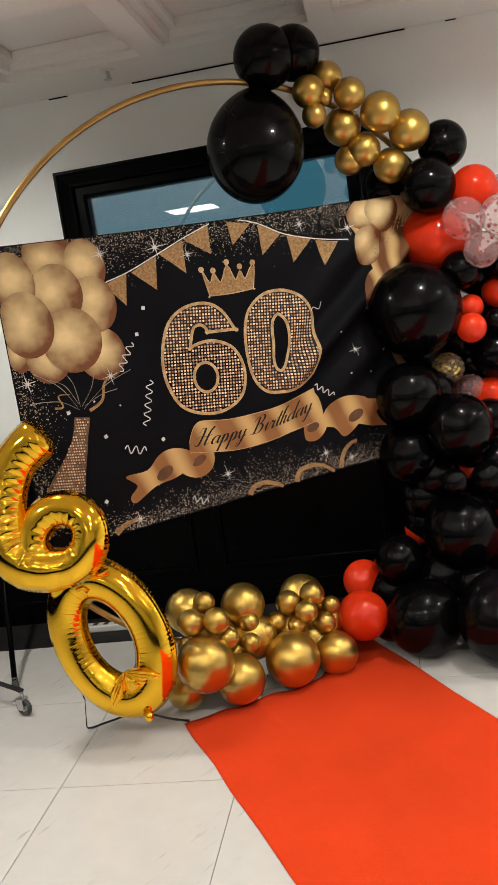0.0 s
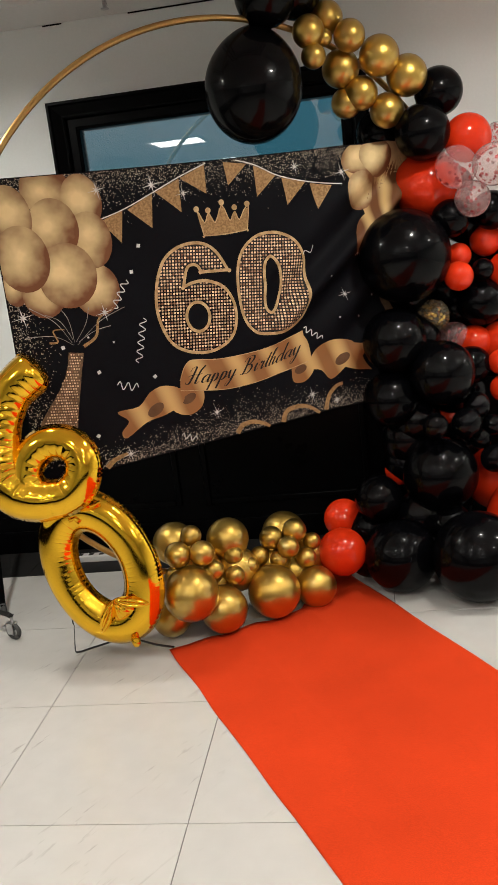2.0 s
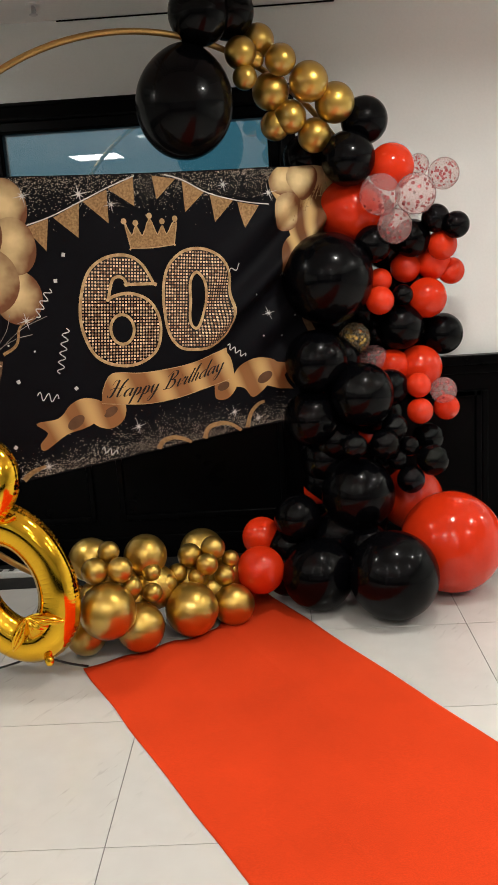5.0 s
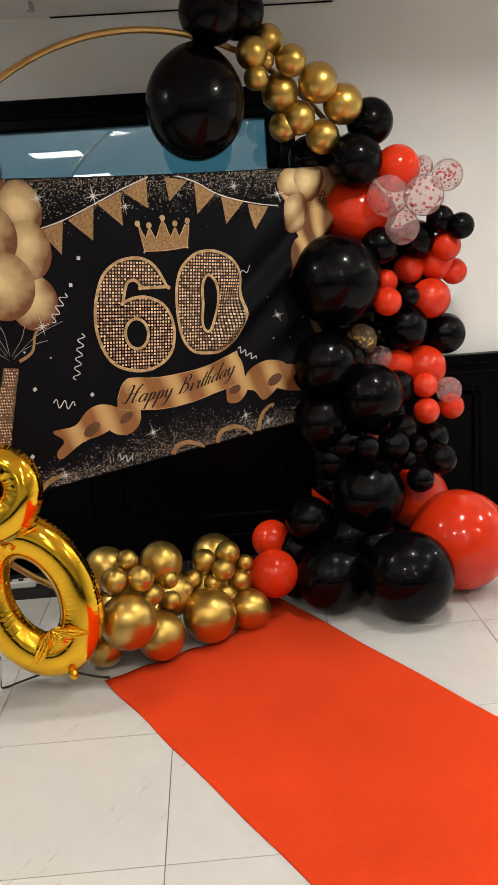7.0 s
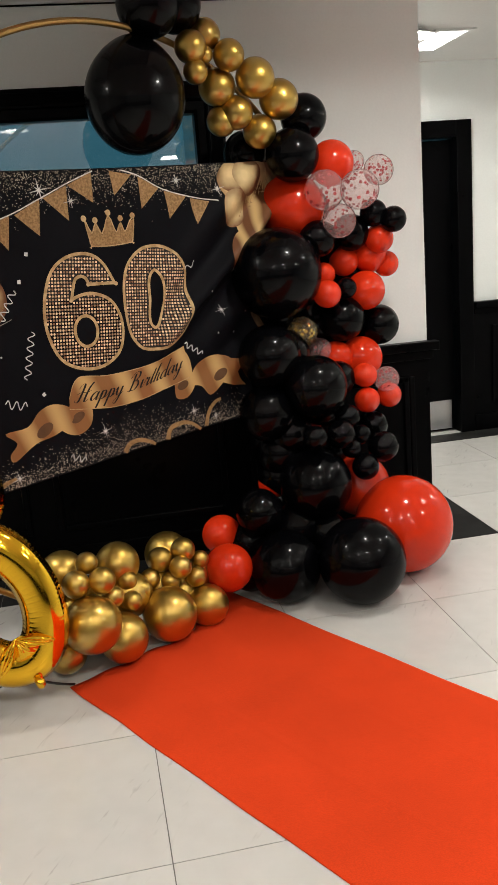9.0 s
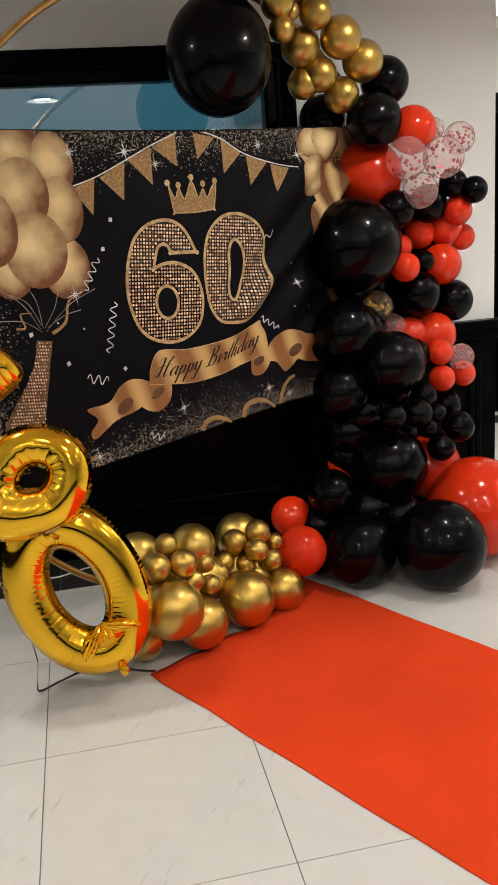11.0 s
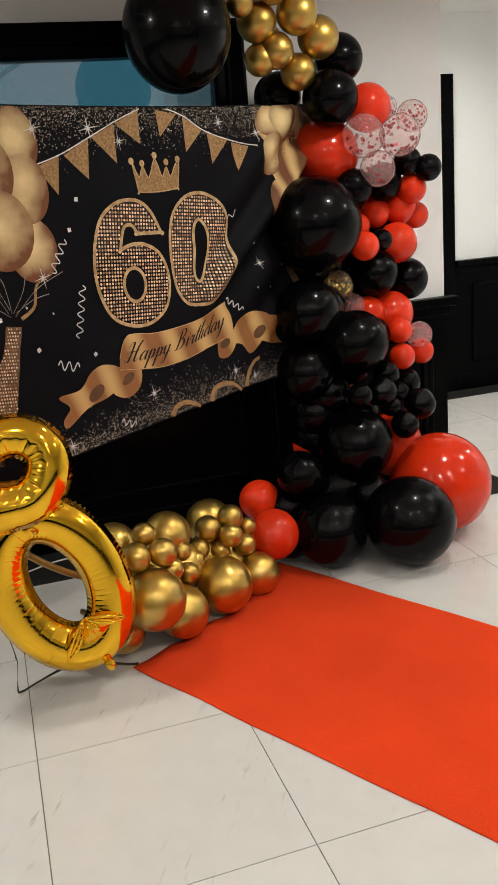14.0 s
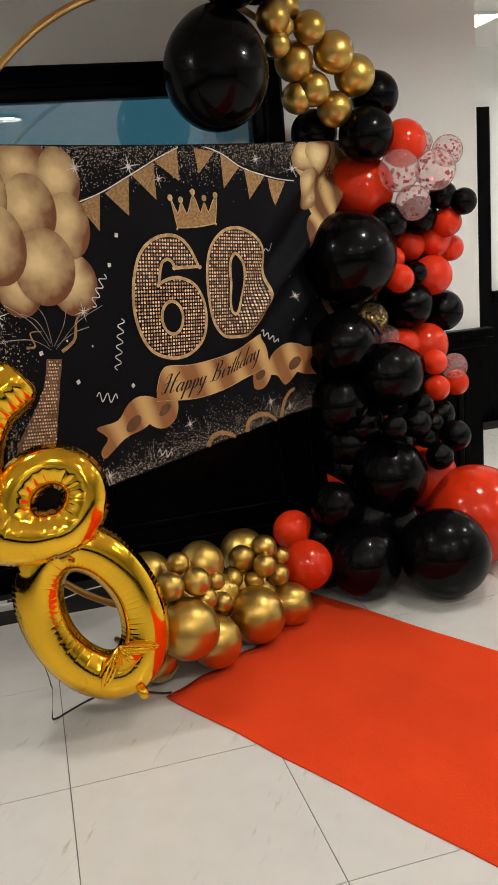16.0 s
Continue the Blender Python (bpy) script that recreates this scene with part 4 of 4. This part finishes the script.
def oval(u, z, a, b, turn=0.0, n=28):
    c, s = math.cos(radians(turn)), math.sin(radians(turn))
    return [(u + a * math.cos(t) * c - b * math.sin(t) * s, z + a * math.cos(t) * s + b * math.sin(t) * c) for t in (k * math.tau / n for k in range(n))]


def stripe(name, pts, w0, w1, material, layer, steps=8, closed=False):
    """A printed line of changing width along a smooth path."""
    p = smooth_path(pts, steps, closed)
    n = len(p)
    bm = bmesh.new()
    vs = []
    for i, q in enumerate(p):
        a, b = (p[i - 1] if i or closed else q), (p[(i + 1) % n] if i < n - 1 or closed else q)
        t = np.array(b) - np.array(a)
        t = t / (np.linalg.norm(t) + 1e-9)
        w = (w0 + (w1 - w0) * i / (n - 1)) / 2
        vs.append((bm.verts.new((q[0] - t[1] * w, q[1] + t[0] * w, 0)), bm.verts.new((q[0] + t[1] * w, q[1] - t[0] * w, 0))))
    for i in range(n if closed else n - 1):
        a, b = vs[i], vs[(i + 1) % n]
        bm.faces.new((a[0], a[1], b[1], b[0]))
    return part(name, lay(bm, layer), material, banner, smooth=True)


# bunch of printed balloons, back ones first
BUNCH = [(-0.557, 1.40, 0.04, 0.06), (-0.46, 1.372, 0.075, 0.085), (-0.272, 1.362, 0.085, 0.095), (-0.40, 1.725, 0.085, 0.09), (-0.279, 1.672, 0.072, 0.095),
         (-0.268, 1.538, 0.078, 0.100), (-0.39, 1.589, 0.088, 0.105), (-0.534, 1.645, 0.075, 0.105), (-0.367, 1.425, 0.105, 0.115), (-0.512, 1.498, 0.092, 0.115)]
for i, (u, z, a, b) in enumerate(BUNCH):
    printed("printed_balloon", oval(u, z, a, b, 8), INK_BALLOON, 2 + i * 0.5, label="printed golden party balloon")
BUNCH_R = [(0.99, 1.70, 0.085, 0.10, 0), (0.845, 1.735, 0.07, 0.06, 0), (0.93, 1.735, 0.075, 0.075, 0), (0.845, 1.615, 0.068, 0.075, 0), (1.02, 1.585, 0.05, 0.11, -32), (0.965, 1.565, 0.038, 0.13, -34), (0.905, 1.515, 0.04, 0.14, -36), (0.842, 1.45, 0.042, 0.085, -30)]
# banded patch and tilted ovals carry the fold shading as colour
printed("printed_balloon_folds", smooth_path([(0.805, 1.765), (1.14, 1.775), (1.12, 1.56), (0.97, 1.42), (0.86, 1.355), (0.82, 1.40), (0.86, 1.54), (0.81, 1.62)], 4, True), INK_FOLD_SHADING, 1.6, label="printed golden party balloons in folds")
for i, (u, z, a, b, t) in enumerate(BUNCH_R):
    printed("printed_balloon", oval(u, z, a, b, t), INK_FOLD_SHADING if t else INK_BALLOON, 2 + i * 0.5, label="printed golden party balloon in a fold")

# champagne bottles with spray
bottle = printed("printed_bottle", [(-0.408, 1.157), (-0.355, 1.147), (-0.362, 1.115), (-0.372, 1.085), (-0.382, 1.04), (-0.395, 0.99), (-0.413, 0.915), (-0.43, 0.82), (-0.573, 0.85), (-0.545, 0.925), (-0.510, 0.97), (-0.468, 1.02), (-0.436, 1.07), (-0.420, 1.11)], INK_GLASS, 2, label="printed champagne bottle with sequins")
printed("printed_bottle", [(0.905, 1.19), (0.95, 1.17), (1.02, 1.02), (1.05, 0.9), (0.97, 0.88), (0.945, 1.02)], INK_GLASS, 2)
bm = bmesh.new()
for r in range(34):
    z = 1.145 - r * 0.0098
    c = -0.382 - 0.40 * (1.147 - z)
    w = 0.020 + 0.205 * min(0.22, max(0, 1.09 - z))
    n = int(w / 0.0088)
    for k in range(-n, n + 1):
        u = c + k * 0.0088 + 0.0044 * (r % 2)
        bmesh.ops.create_circle(bm, cap_ends=True, segments=6, radius=0.0033, matrix=Matrix.Translation((u, z - 0.15 * (u - c), 0)))
tagged(part("sequin_field", lay(bm, 3), INK_DOT, bottle), kind="stuff")
for pts in ([(-0.39, 1.19), (-0.44, 1.27), (-0.52, 1.33)], [(-0.38, 1.19), (-0.39, 1.27), (-0.41, 1.31)], [(-0.375, 1.19), (-0.33, 1.25), (-0.31, 1.31)], [(-0.37, 1.18), (-0.28, 1.25), (-0.18, 1.29)], [(-0.385, 1.18), (-0.45, 1.22), (-0.55, 1.23)], [(-0.365, 1.19), (-0.30, 1.22), (-0.24, 1.23)], [(-0.385, 1.2), (-0.42, 1.27), (-0.47, 1.3)]):
    stripe("spray_line", pts, 0.0015, 0.0028, INK_SPRAY, 3)
stripe("streamer", [(-0.35, 1.17), (-0.30, 1.2), (-0.28, 1.26), (-0.23, 1.29), (-0.2, 1.34)], 0.012, 0.004, INK_FLAG, 3)
stripe("streamer", [(-0.47, 1.20), (-0.44, 1.2), (-0.45, 1.24), (-0.41, 1.24)], 0.008, 0.003, INK_FLAG, 3)

# bunting
stripe("bunting_string", [(-0.232, 1.602), (-0.13, 1.632), (-0.01, 1.682), (0.092, 1.726), (0.2, 1.766)], 0.004, 0.004, INK_WHITE, 3)
stripe("bunting_string", [(0.32, 1.768), (0.389, 1.748), (0.49, 1.70), (0.61, 1.668), (0.76, 1.648)], 0.004, 0.004, INK_WHITE, 3)
for a, b, c in (((-0.222, 1.598), (-0.136, 1.628), (-0.154, 1.516)), ((-0.118, 1.629), (-0.018, 1.677), (-0.033, 1.556)), ((-0.005, 1.680), (0.089, 1.720), (0.086, 1.601)), ((0.094, 1.721), (0.194, 1.763), (0.191, 1.658)),
                ((0.269, 1.765), (0.363, 1.752), (0.281, 1.680)), ((0.389, 1.744), (0.481, 1.703), (0.394, 1.630)), ((0.503, 1.691), (0.602, 1.668), (0.518, 1.588)), ((0.621, 1.661), (0.720, 1.646), (0.646, 1.561))):
    printed("bunting_flag", [a, b, c], INK_FLAG, 2)

# crown
crown = printed("crown", [(0.162, 1.508), (0.25, 1.506), (0.338, 1.513), (0.353, 1.595), (0.335, 1.590), (0.310, 1.553), (0.299, 1.585), (0.289, 1.583), (0.272, 1.553), (0.249, 1.612), (0.241, 1.612), (0.212, 1.551), (0.194, 1.588), (0.184, 1.586), (0.170, 1.554), (0.146, 1.600)], INK_FLAG, 2, label="printed golden crown")
rim = stripe("crown_rim", [(0.162, 1.508), (0.162, 1.508), (0.25, 1.506), (0.338, 1.513), (0.338, 1.513), (0.353, 1.595), (0.335, 1.590), (0.310, 1.553), (0.294, 1.585), (0.272, 1.553), (0.245, 1.612), (0.212, 1.551), (0.189, 1.588), (0.170, 1.554), (0.146, 1.600)], 0.004, 0.004, INK_RIM, 3, 3, True)
rim.parent = crown
for u, z in ((0.143, 1.606), (0.188, 1.598), (0.245, 1.622), (0.295, 1.600), (0.348, 1.608)):
    printed("crown_ball", oval(u, z, 0.011, 0.011, n=12), INK_RIM, 3, parent=crown)

# the printed number
SIX = smooth_path([(0.117, 1.487), (0.17, 1.472), (0.208, 1.435), (0.240, 1.374), (0.240, 1.374), (0.133, 1.378), (0.133, 1.378), (0.120, 1.402), (0.098, 1.409), (0.075, 1.394), (0.055, 1.331), (0.055, 1.331), (0.098, 1.344), (0.156, 1.342), (0.222, 1.305), (0.254, 1.225), (0.234, 1.130), (0.162, 1.083), (0.072, 1.082), (-0.014, 1.127), (-0.055, 1.227), (-0.052, 1.331), (-0.014, 1.429), (0.047, 1.476)], 5, True)
SIX_HOLE = oval(0.098, 1.215, 0.046, 0.055, n=26)
ZERO = smooth_path([(0.440, 1.493), (0.500, 1.475), (0.537, 1.443), (0.565, 1.379), (0.565, 1.303), (0.563, 1.235), (0.540, 1.158), (0.467, 1.114), (0.390, 1.108), (0.326, 1.126), (0.284, 1.195), (0.276, 1.325), (0.301, 1.426), (0.365, 1.483)], 5, True)
ZERO_HOLE = smooth_path([(0.425, 1.404), (0.448, 1.376), (0.456, 1.330), (0.454, 1.280), (0.434, 1.220), (0.410, 1.189), (0.388, 1.203), (0.382, 1.240), (0.388, 1.295), (0.390, 1.350), (0.402, 1.388)], 5, True)


def inside(u, z, poly):
    hit = False
    for (a, b), (c, d) in zip(poly, poly[1:] + poly[:1]):
        if (b > z) != (d > z) and u < (c - a) * (z - b) / (d - b) + a:
            hit = not hit
    return hit


for loop, hole in ((SIX, SIX_HOLE), (ZERO, ZERO_HOLE)):
    loop, hole = [tuple(map(float, p)) for p in loop], [tuple(map(float, p)) for p in hole]
    digit = printed("printed_digit", loop, INK_FILL, 2, holes=(hole,), label="printed sequin digit with golden rim")
    for edge in (loop, hole):
        r = stripe("rim", edge[::2], 0.0115, 0.0115, INK_RIM, 4, 4, True)
        r.parent = digit
    bm = bmesh.new()
    near = np.array(loop + hole)
    step = 0.0118
    for i in range(-60, 60):
        for j in range(-45, 45):
            u, z = 0.25 + i * step + j * 0.0012, 1.28 + j * step - i * 0.0010
            if -0.06 < u < 0.58 and inside(u, z, loop) and not inside(u, z, hole) and np.min(np.hypot(near[:, 0] - u, near[:, 1] - z)) > 0.009:
                bmesh.ops.create_circle(bm, cap_ends=True, segments=7, radius=0.0045, matrix=Matrix.Translation((u, z, 0)))
    tagged(part("sequin_field", lay(bm, 3), INK_DOT, digit), kind="stuff")

# ribbon with the greeting
left_back = printed("ribbon_fold", smooth_path([(-0.011, 0.958), (0.077, 0.940), (0.070, 0.875), (0.012, 0.848), (-0.053, 0.880), (-0.077, 0.961)], 4, True), INK_RIBBON, 2)
printed("ribbon_inside", oval(0.020, 0.912, 0.030, 0.017, 24), INK_SHADE, 3, parent=left_back)
left_tail = printed("ribbon_tail", smooth_path([(-0.075, 0.978), (-0.011, 0.955), (-0.004, 0.905), (-0.078, 0.868), (-0.158, 0.852), (-0.243, 0.806), (-0.259, 0.832), (-0.228, 0.869), (-0.266, 0.910), (-0.182, 0.917), (-0.132, 0.962)], 4, True), INK_RIBBON, 4)
printed("ribbon_inside", oval(-0.118, 0.893, 0.036, 0.021, 30), INK_SHADE, 5, parent=left_tail)
right_tail = printed("ribbon_tail", [(0.735, 1.020), (0.79, 1.01), (0.835, 1.003), (0.795, 0.955), (0.842, 0.890), (0.78, 0.898), (0.700, 0.925)], INK_RIBBON, 2)
right_fold = printed("ribbon_fold", smooth_path([(0.543, 0.946), (0.578, 1.008), (0.638, 1.037), (0.701, 1.039), (0.762, 1.016), (0.735, 0.961), (0.704, 0.920), (0.640, 0.882), (0.603, 0.925)], 4, True), INK_RIBBON, 3)
printed("ribbon_inside", oval(0.700, 0.958, 0.036, 0.019, 28), INK_SHADE, 5, parent=right_fold)
right_back = printed("ribbon_fold", smooth_path([(0.518, 1.086), (0.552, 1.057), (0.562, 0.966), (0.566, 0.931), (0.526, 0.893), (0.477, 0.895), (0.467, 0.930), (0.481, 1.023)], 4, True), INK_RIBBON, 4)
printed("ribbon_inside", oval(0.508, 0.945, 0.028, 0.017, 16), INK_SHADE, 5, parent=right_back)
TOPS = smooth_path([(-0.008, 0.985), (0.012, 1.030), (0.043, 1.056), (0.10, 1.051), (0.172, 1.043), (0.327, 1.049), (0.44, 1.070), (0.540, 1.096)], 6)
BOTS = smooth_path([(-0.012, 0.948), (0.157, 0.923), (0.298, 0.926), (0.445, 0.951), (0.545, 0.972)], 6)
band = printed("ribbon_band", [tuple(p) for p in TOPS] + [tuple(p) for p in BOTS[::-1]], INK_RIBBON, 6, label="printed copper ribbon carrying the greeting")
for pts in (TOPS[::3], BOTS[::3]):
    stripe("ribbon_rim", pts, 0.0025, 0.0025, INK_RIM, 7, 4)


GLYPHS = {}


def glyph(letter, advance, *strokes):
    GLYPHS[letter] = (advance, strokes)


glyph("H", 0.78, [(0.02, 0.7), (0.1, 0.93), (0.27, 0.95), (0.24, 0.5), (0.15, 0.05), (0.0, 0.0), (-0.06, 0.12)], [(0.72, 1.02), (0.56, 0.7), (0.47, 0.1), (0.55, 0.0), (0.68, 0.12)], [(-0.02, 0.42), (0.2, 0.52), (0.5, 0.5), (0.72, 0.58)])
glyph("a", 0.48, [(0.36, 0.38), (0.24, 0.45), (0.08, 0.3), (0.05, 0.08), (0.16, 0.0), (0.31, 0.2), (0.38, 0.44), (0.34, 0.1), (0.39, 0.0), (0.50, 0.14)])
glyph("p", 0.46, [(0.0, 0.15), (0.12, 0.46), (0.09, 0.1), (0.0, -0.46)], [(0.08, 0.2), (0.2, 0.44), (0.33, 0.38), (0.32, 0.15), (0.2, 0.0), (0.1, 0.06)], [(0.28, 0.03), (0.46, 0.14)])
glyph("y", 0.48, [(0.0, 0.3), (0.08, 0.45), (0.08, 0.15), (0.15, 0.0), (0.28, 0.12), (0.36, 0.45), (0.28, -0.1), (0.14, -0.43), (0.02, -0.38), (0.1, -0.18), (0.46, 0.14)])
glyph("B", 0.68, [(0.24, 0.92), (0.2, 0.5), (0.11, 0.02), (-0.04, 0.05)], [(-0.02, 0.72), (0.16, 0.98), (0.45, 0.98), (0.5, 0.75), (0.35, 0.55), (0.2, 0.5), (0.45, 0.48), (0.53, 0.25), (0.38, 0.02), (0.16, 0.02)])
glyph("i", 0.27, [(0.02, 0.2), (0.12, 0.45), (0.09, 0.1), (0.15, 0.0), (0.27, 0.14)], [(0.15, 0.60), (0.17, 0.66)])
glyph("r", 0.36, [(0.0, 0.2), (0.1, 0.47), (0.16, 0.37), (0.27, 0.42), (0.21, 0.12), (0.26, 0.0), (0.37, 0.14)])
glyph("t", 0.28, [(0.02, 0.15), (0.2, 0.85), (0.11, 0.2), (0.14, 0.01), (0.28, 0.14)], [(0.0, 0.52), (0.3, 0.54)])
glyph("h", 0.44, [(0.0, 0.12), (0.2, 0.7), (0.25, 0.97), (0.16, 0.9), (0.07, 0.3), (0.04, 0.0)], [(0.07, 0.2), (0.2, 0.44), (0.29, 0.38), (0.25, 0.1), (0.31, 0.0), (0.44, 0.14)])
glyph("d", 0.5, [(0.36, 0.38), (0.24, 0.45), (0.08, 0.3), (0.05, 0.08), (0.16, 0.0), (0.32, 0.2), (0.47, 1.0), (0.36, 0.2), (0.4, 0.0), (0.52, 0.14)])


def greeting(words):
    """The greeting in pen strokes that swell on the way down, along the ribbon's curve."""
    total = sum(GLYPHS[l][0] if l != " " else 0.3 for l in words)
    bm = bmesh.new()
    pen = 0.0
    for l in words:
        if l == " ":
            pen += 0.3
            continue
        adv, strokes = GLYPHS[l]
        for st in strokes:
            p = smooth_path(st, 7)
            vs = []
            for i, q in enumerate(p):
                d = np.array(p[min(i + 1, len(p) - 1)]) - np.array(p[max(i - 1, 0)])
                d = d / (np.linalg.norm(d) + 1e-9)
                w = 0.014 + 0.042 * max(0.0, -d[1]) ** 1.5
                nrm = np.array((-d[1], d[0])) * w
                pair = []
                for e in (q + nrm, q - nrm):
                    s = ((pen + e[0] + 0.44 * e[1]) / total - 0.5) * 2
                    u = 0.262 + 0.250 * s
                    base = 0.968 + 0.022 * s + 0.022 * s * s
                    pair.append(bm.verts.new((u, base + e[1] * 0.062 - 0.05 * s * e[1] * 0.08, 0)))
                vs.append(pair)
            for m, n in zip(vs, vs[1:]):
                bm.faces.new((m[0], m[1], n[1], n[0]))
        pen += adv
    return part("lettering", lay(bm, 8), INK_TEXT, band, "dark script lettering")


greeting("Happy Birthday")

# stars, squiggles, confetti, curls
for u, z, r in ((-0.22, 1.705, 0.03), (-0.018, 1.706, 0.036), (0.098, 1.667, 0.026), (0.56, 1.727, 0.028), (0.768, 1.693, 0.03), (-0.547, 1.30, 0.034), (-0.256, 1.28, 0.03), (0.124, 0.839, 0.028), (0.548, 0.833, 0.028), (0.74, 1.218, 0.024), (-0.239, 0.744, 0.03), (0.659, 0.791, 0.026)):
    pts = []
    for k in range(16):
        rr = r * 1.2 if k % 4 == 0 else r * 0.62 if k % 2 == 0 else r * 0.16
        pts.append((u + rr * math.cos(k * math.tau / 16 + 0.2), z + rr * math.sin(k * math.tau / 16 + 0.2)))
    star = printed("star", pts, INK_WHITE, 9)
    printed("star_core", oval(u, z, r * 0.2, r * 0.2, n=10), INK_WHITE, 9.5, parent=star)
for (u0, z0), (u1, z1), n, amp in (((-0.116, 1.24), (-0.158, 1.08), 5, 0.012), ((-0.251, 1.011), (-0.174, 0.990), 2.5, 0.014), ((0.545, 1.105), (0.615, 1.055), 3.5, 0.010), ((0.56, 1.395), (0.611, 1.418), 1.2, 0.010), ((-0.16, 1.385), (-0.22, 1.29), 3.5, 0.012), ((-0.03, 0.775), (0.03, 0.75), 2.5, 0.010), ((0.79, 1.365), (0.85, 1.37), 1.5, 0.01)):
    d = np.array((u1 - u0, z1 - z0))
    nrm = np.array((-d[1], d[0])) / np.linalg.norm(d)
    pts = [np.array((u0, z0)) + d * t + nrm * amp * math.sin(t * n * math.tau) for t in np.linspace(0, 1, int(n * 8))]
    stripe("squiggle", pts, 0.0038, 0.0038, INK_WHITE, 9, 3)
for k, (u, z) in enumerate(((-0.097, 1.5), (-0.136, 1.411), (-0.426, 1.177), (-0.311, 1.069), (-0.104, 1.019), (-0.35, 0.836), (0.86, 1.20), (0.70, 1.13), (0.80, 1.12), (0.66, 1.30), (-0.24, 1.17), (-0.33, 1.2))):
    s = 0.009 if k < 6 else 0.0045
    printed("confetti_square", oval(u, z, s, s, 35 + 11 * k, 4), INK_WHITE, 9)
for pts in ([(0.202, 0.738), (0.225, 0.765), (0.27, 0.772), (0.317, 0.757), (0.345, 0.74)], [(0.405, 0.745), (0.425, 0.785), (0.48, 0.797), (0.529, 0.785), (0.575, 0.752)], [(0.605, 0.76), (0.625, 0.818), (0.660, 0.85), (0.692, 0.857)], [(-0.335, 0.71), (-0.30, 0.735), (-0.25, 0.748)]):
    stripe("curled_streamer", pts, 0.022, 0.012, INK_FLAG, 8)

# printed glitter along the edges
grng = random.Random(21)
verts, faces = [], []


def speck(u, z, s):
    k = len(verts)
    for du, dz in ((-s, -s * 0.7), (s, -s * 0.8), (s * 0.9, s), (-s, s * 0.8)):
        verts.append(tuple(on_ring(u + du, z + dz, cloth_off(u, z) + 0.0010)))
    faces.append((k, k + 1, k + 2, k + 3))


for _ in range(7400):
    side = grng.random()
    fade = abs(grng.gauss(0, 0.05))
    if side < 0.45:
        u = grng.uniform(-0.57, 0.79)
        z = edge_top(u) - 0.004 - fade * 1.15
    elif side < 0.83:
        u = grng.uniform(-0.4, 0.82)
        z = edge_bottom(u) + 0.005 + fade * (1.0 + 0.3 * math.sin(u * 7))
    else:
        z = grng.uniform(0.75, 1.40)
        u = U0 + 0.006 + fade * 1.1
    speck(u, z, grng.uniform(0.0007, 0.0019))
me = bpy.data.meshes.new("glitter")
me.from_pydata(verts, [], faces)
me.materials.append(INK_GLITTER)
gl = new("glitter", me)
gl.parent = banner
tagged(gl, kind="stuff")

# ---- floor tiles ----
tile_bm = boxes((0.0015, TILE - 0.0015, 0.0015, TILE - 0.0015, -0.012, 0.0))
tile_mesh = mesh_of("tile", tile_bm, MARBLE)
for i in range(-6, 10):
    for j in range(-12, 6):
        x, y = TX + i * TILE, TY + j * TILE
        if x < -4.1 or x + TILE > 5.75 or y < -4.3:
            continue
        t = new("tile", tile_mesh)
        t.location = (x, y, 0)
        t.parent = floor
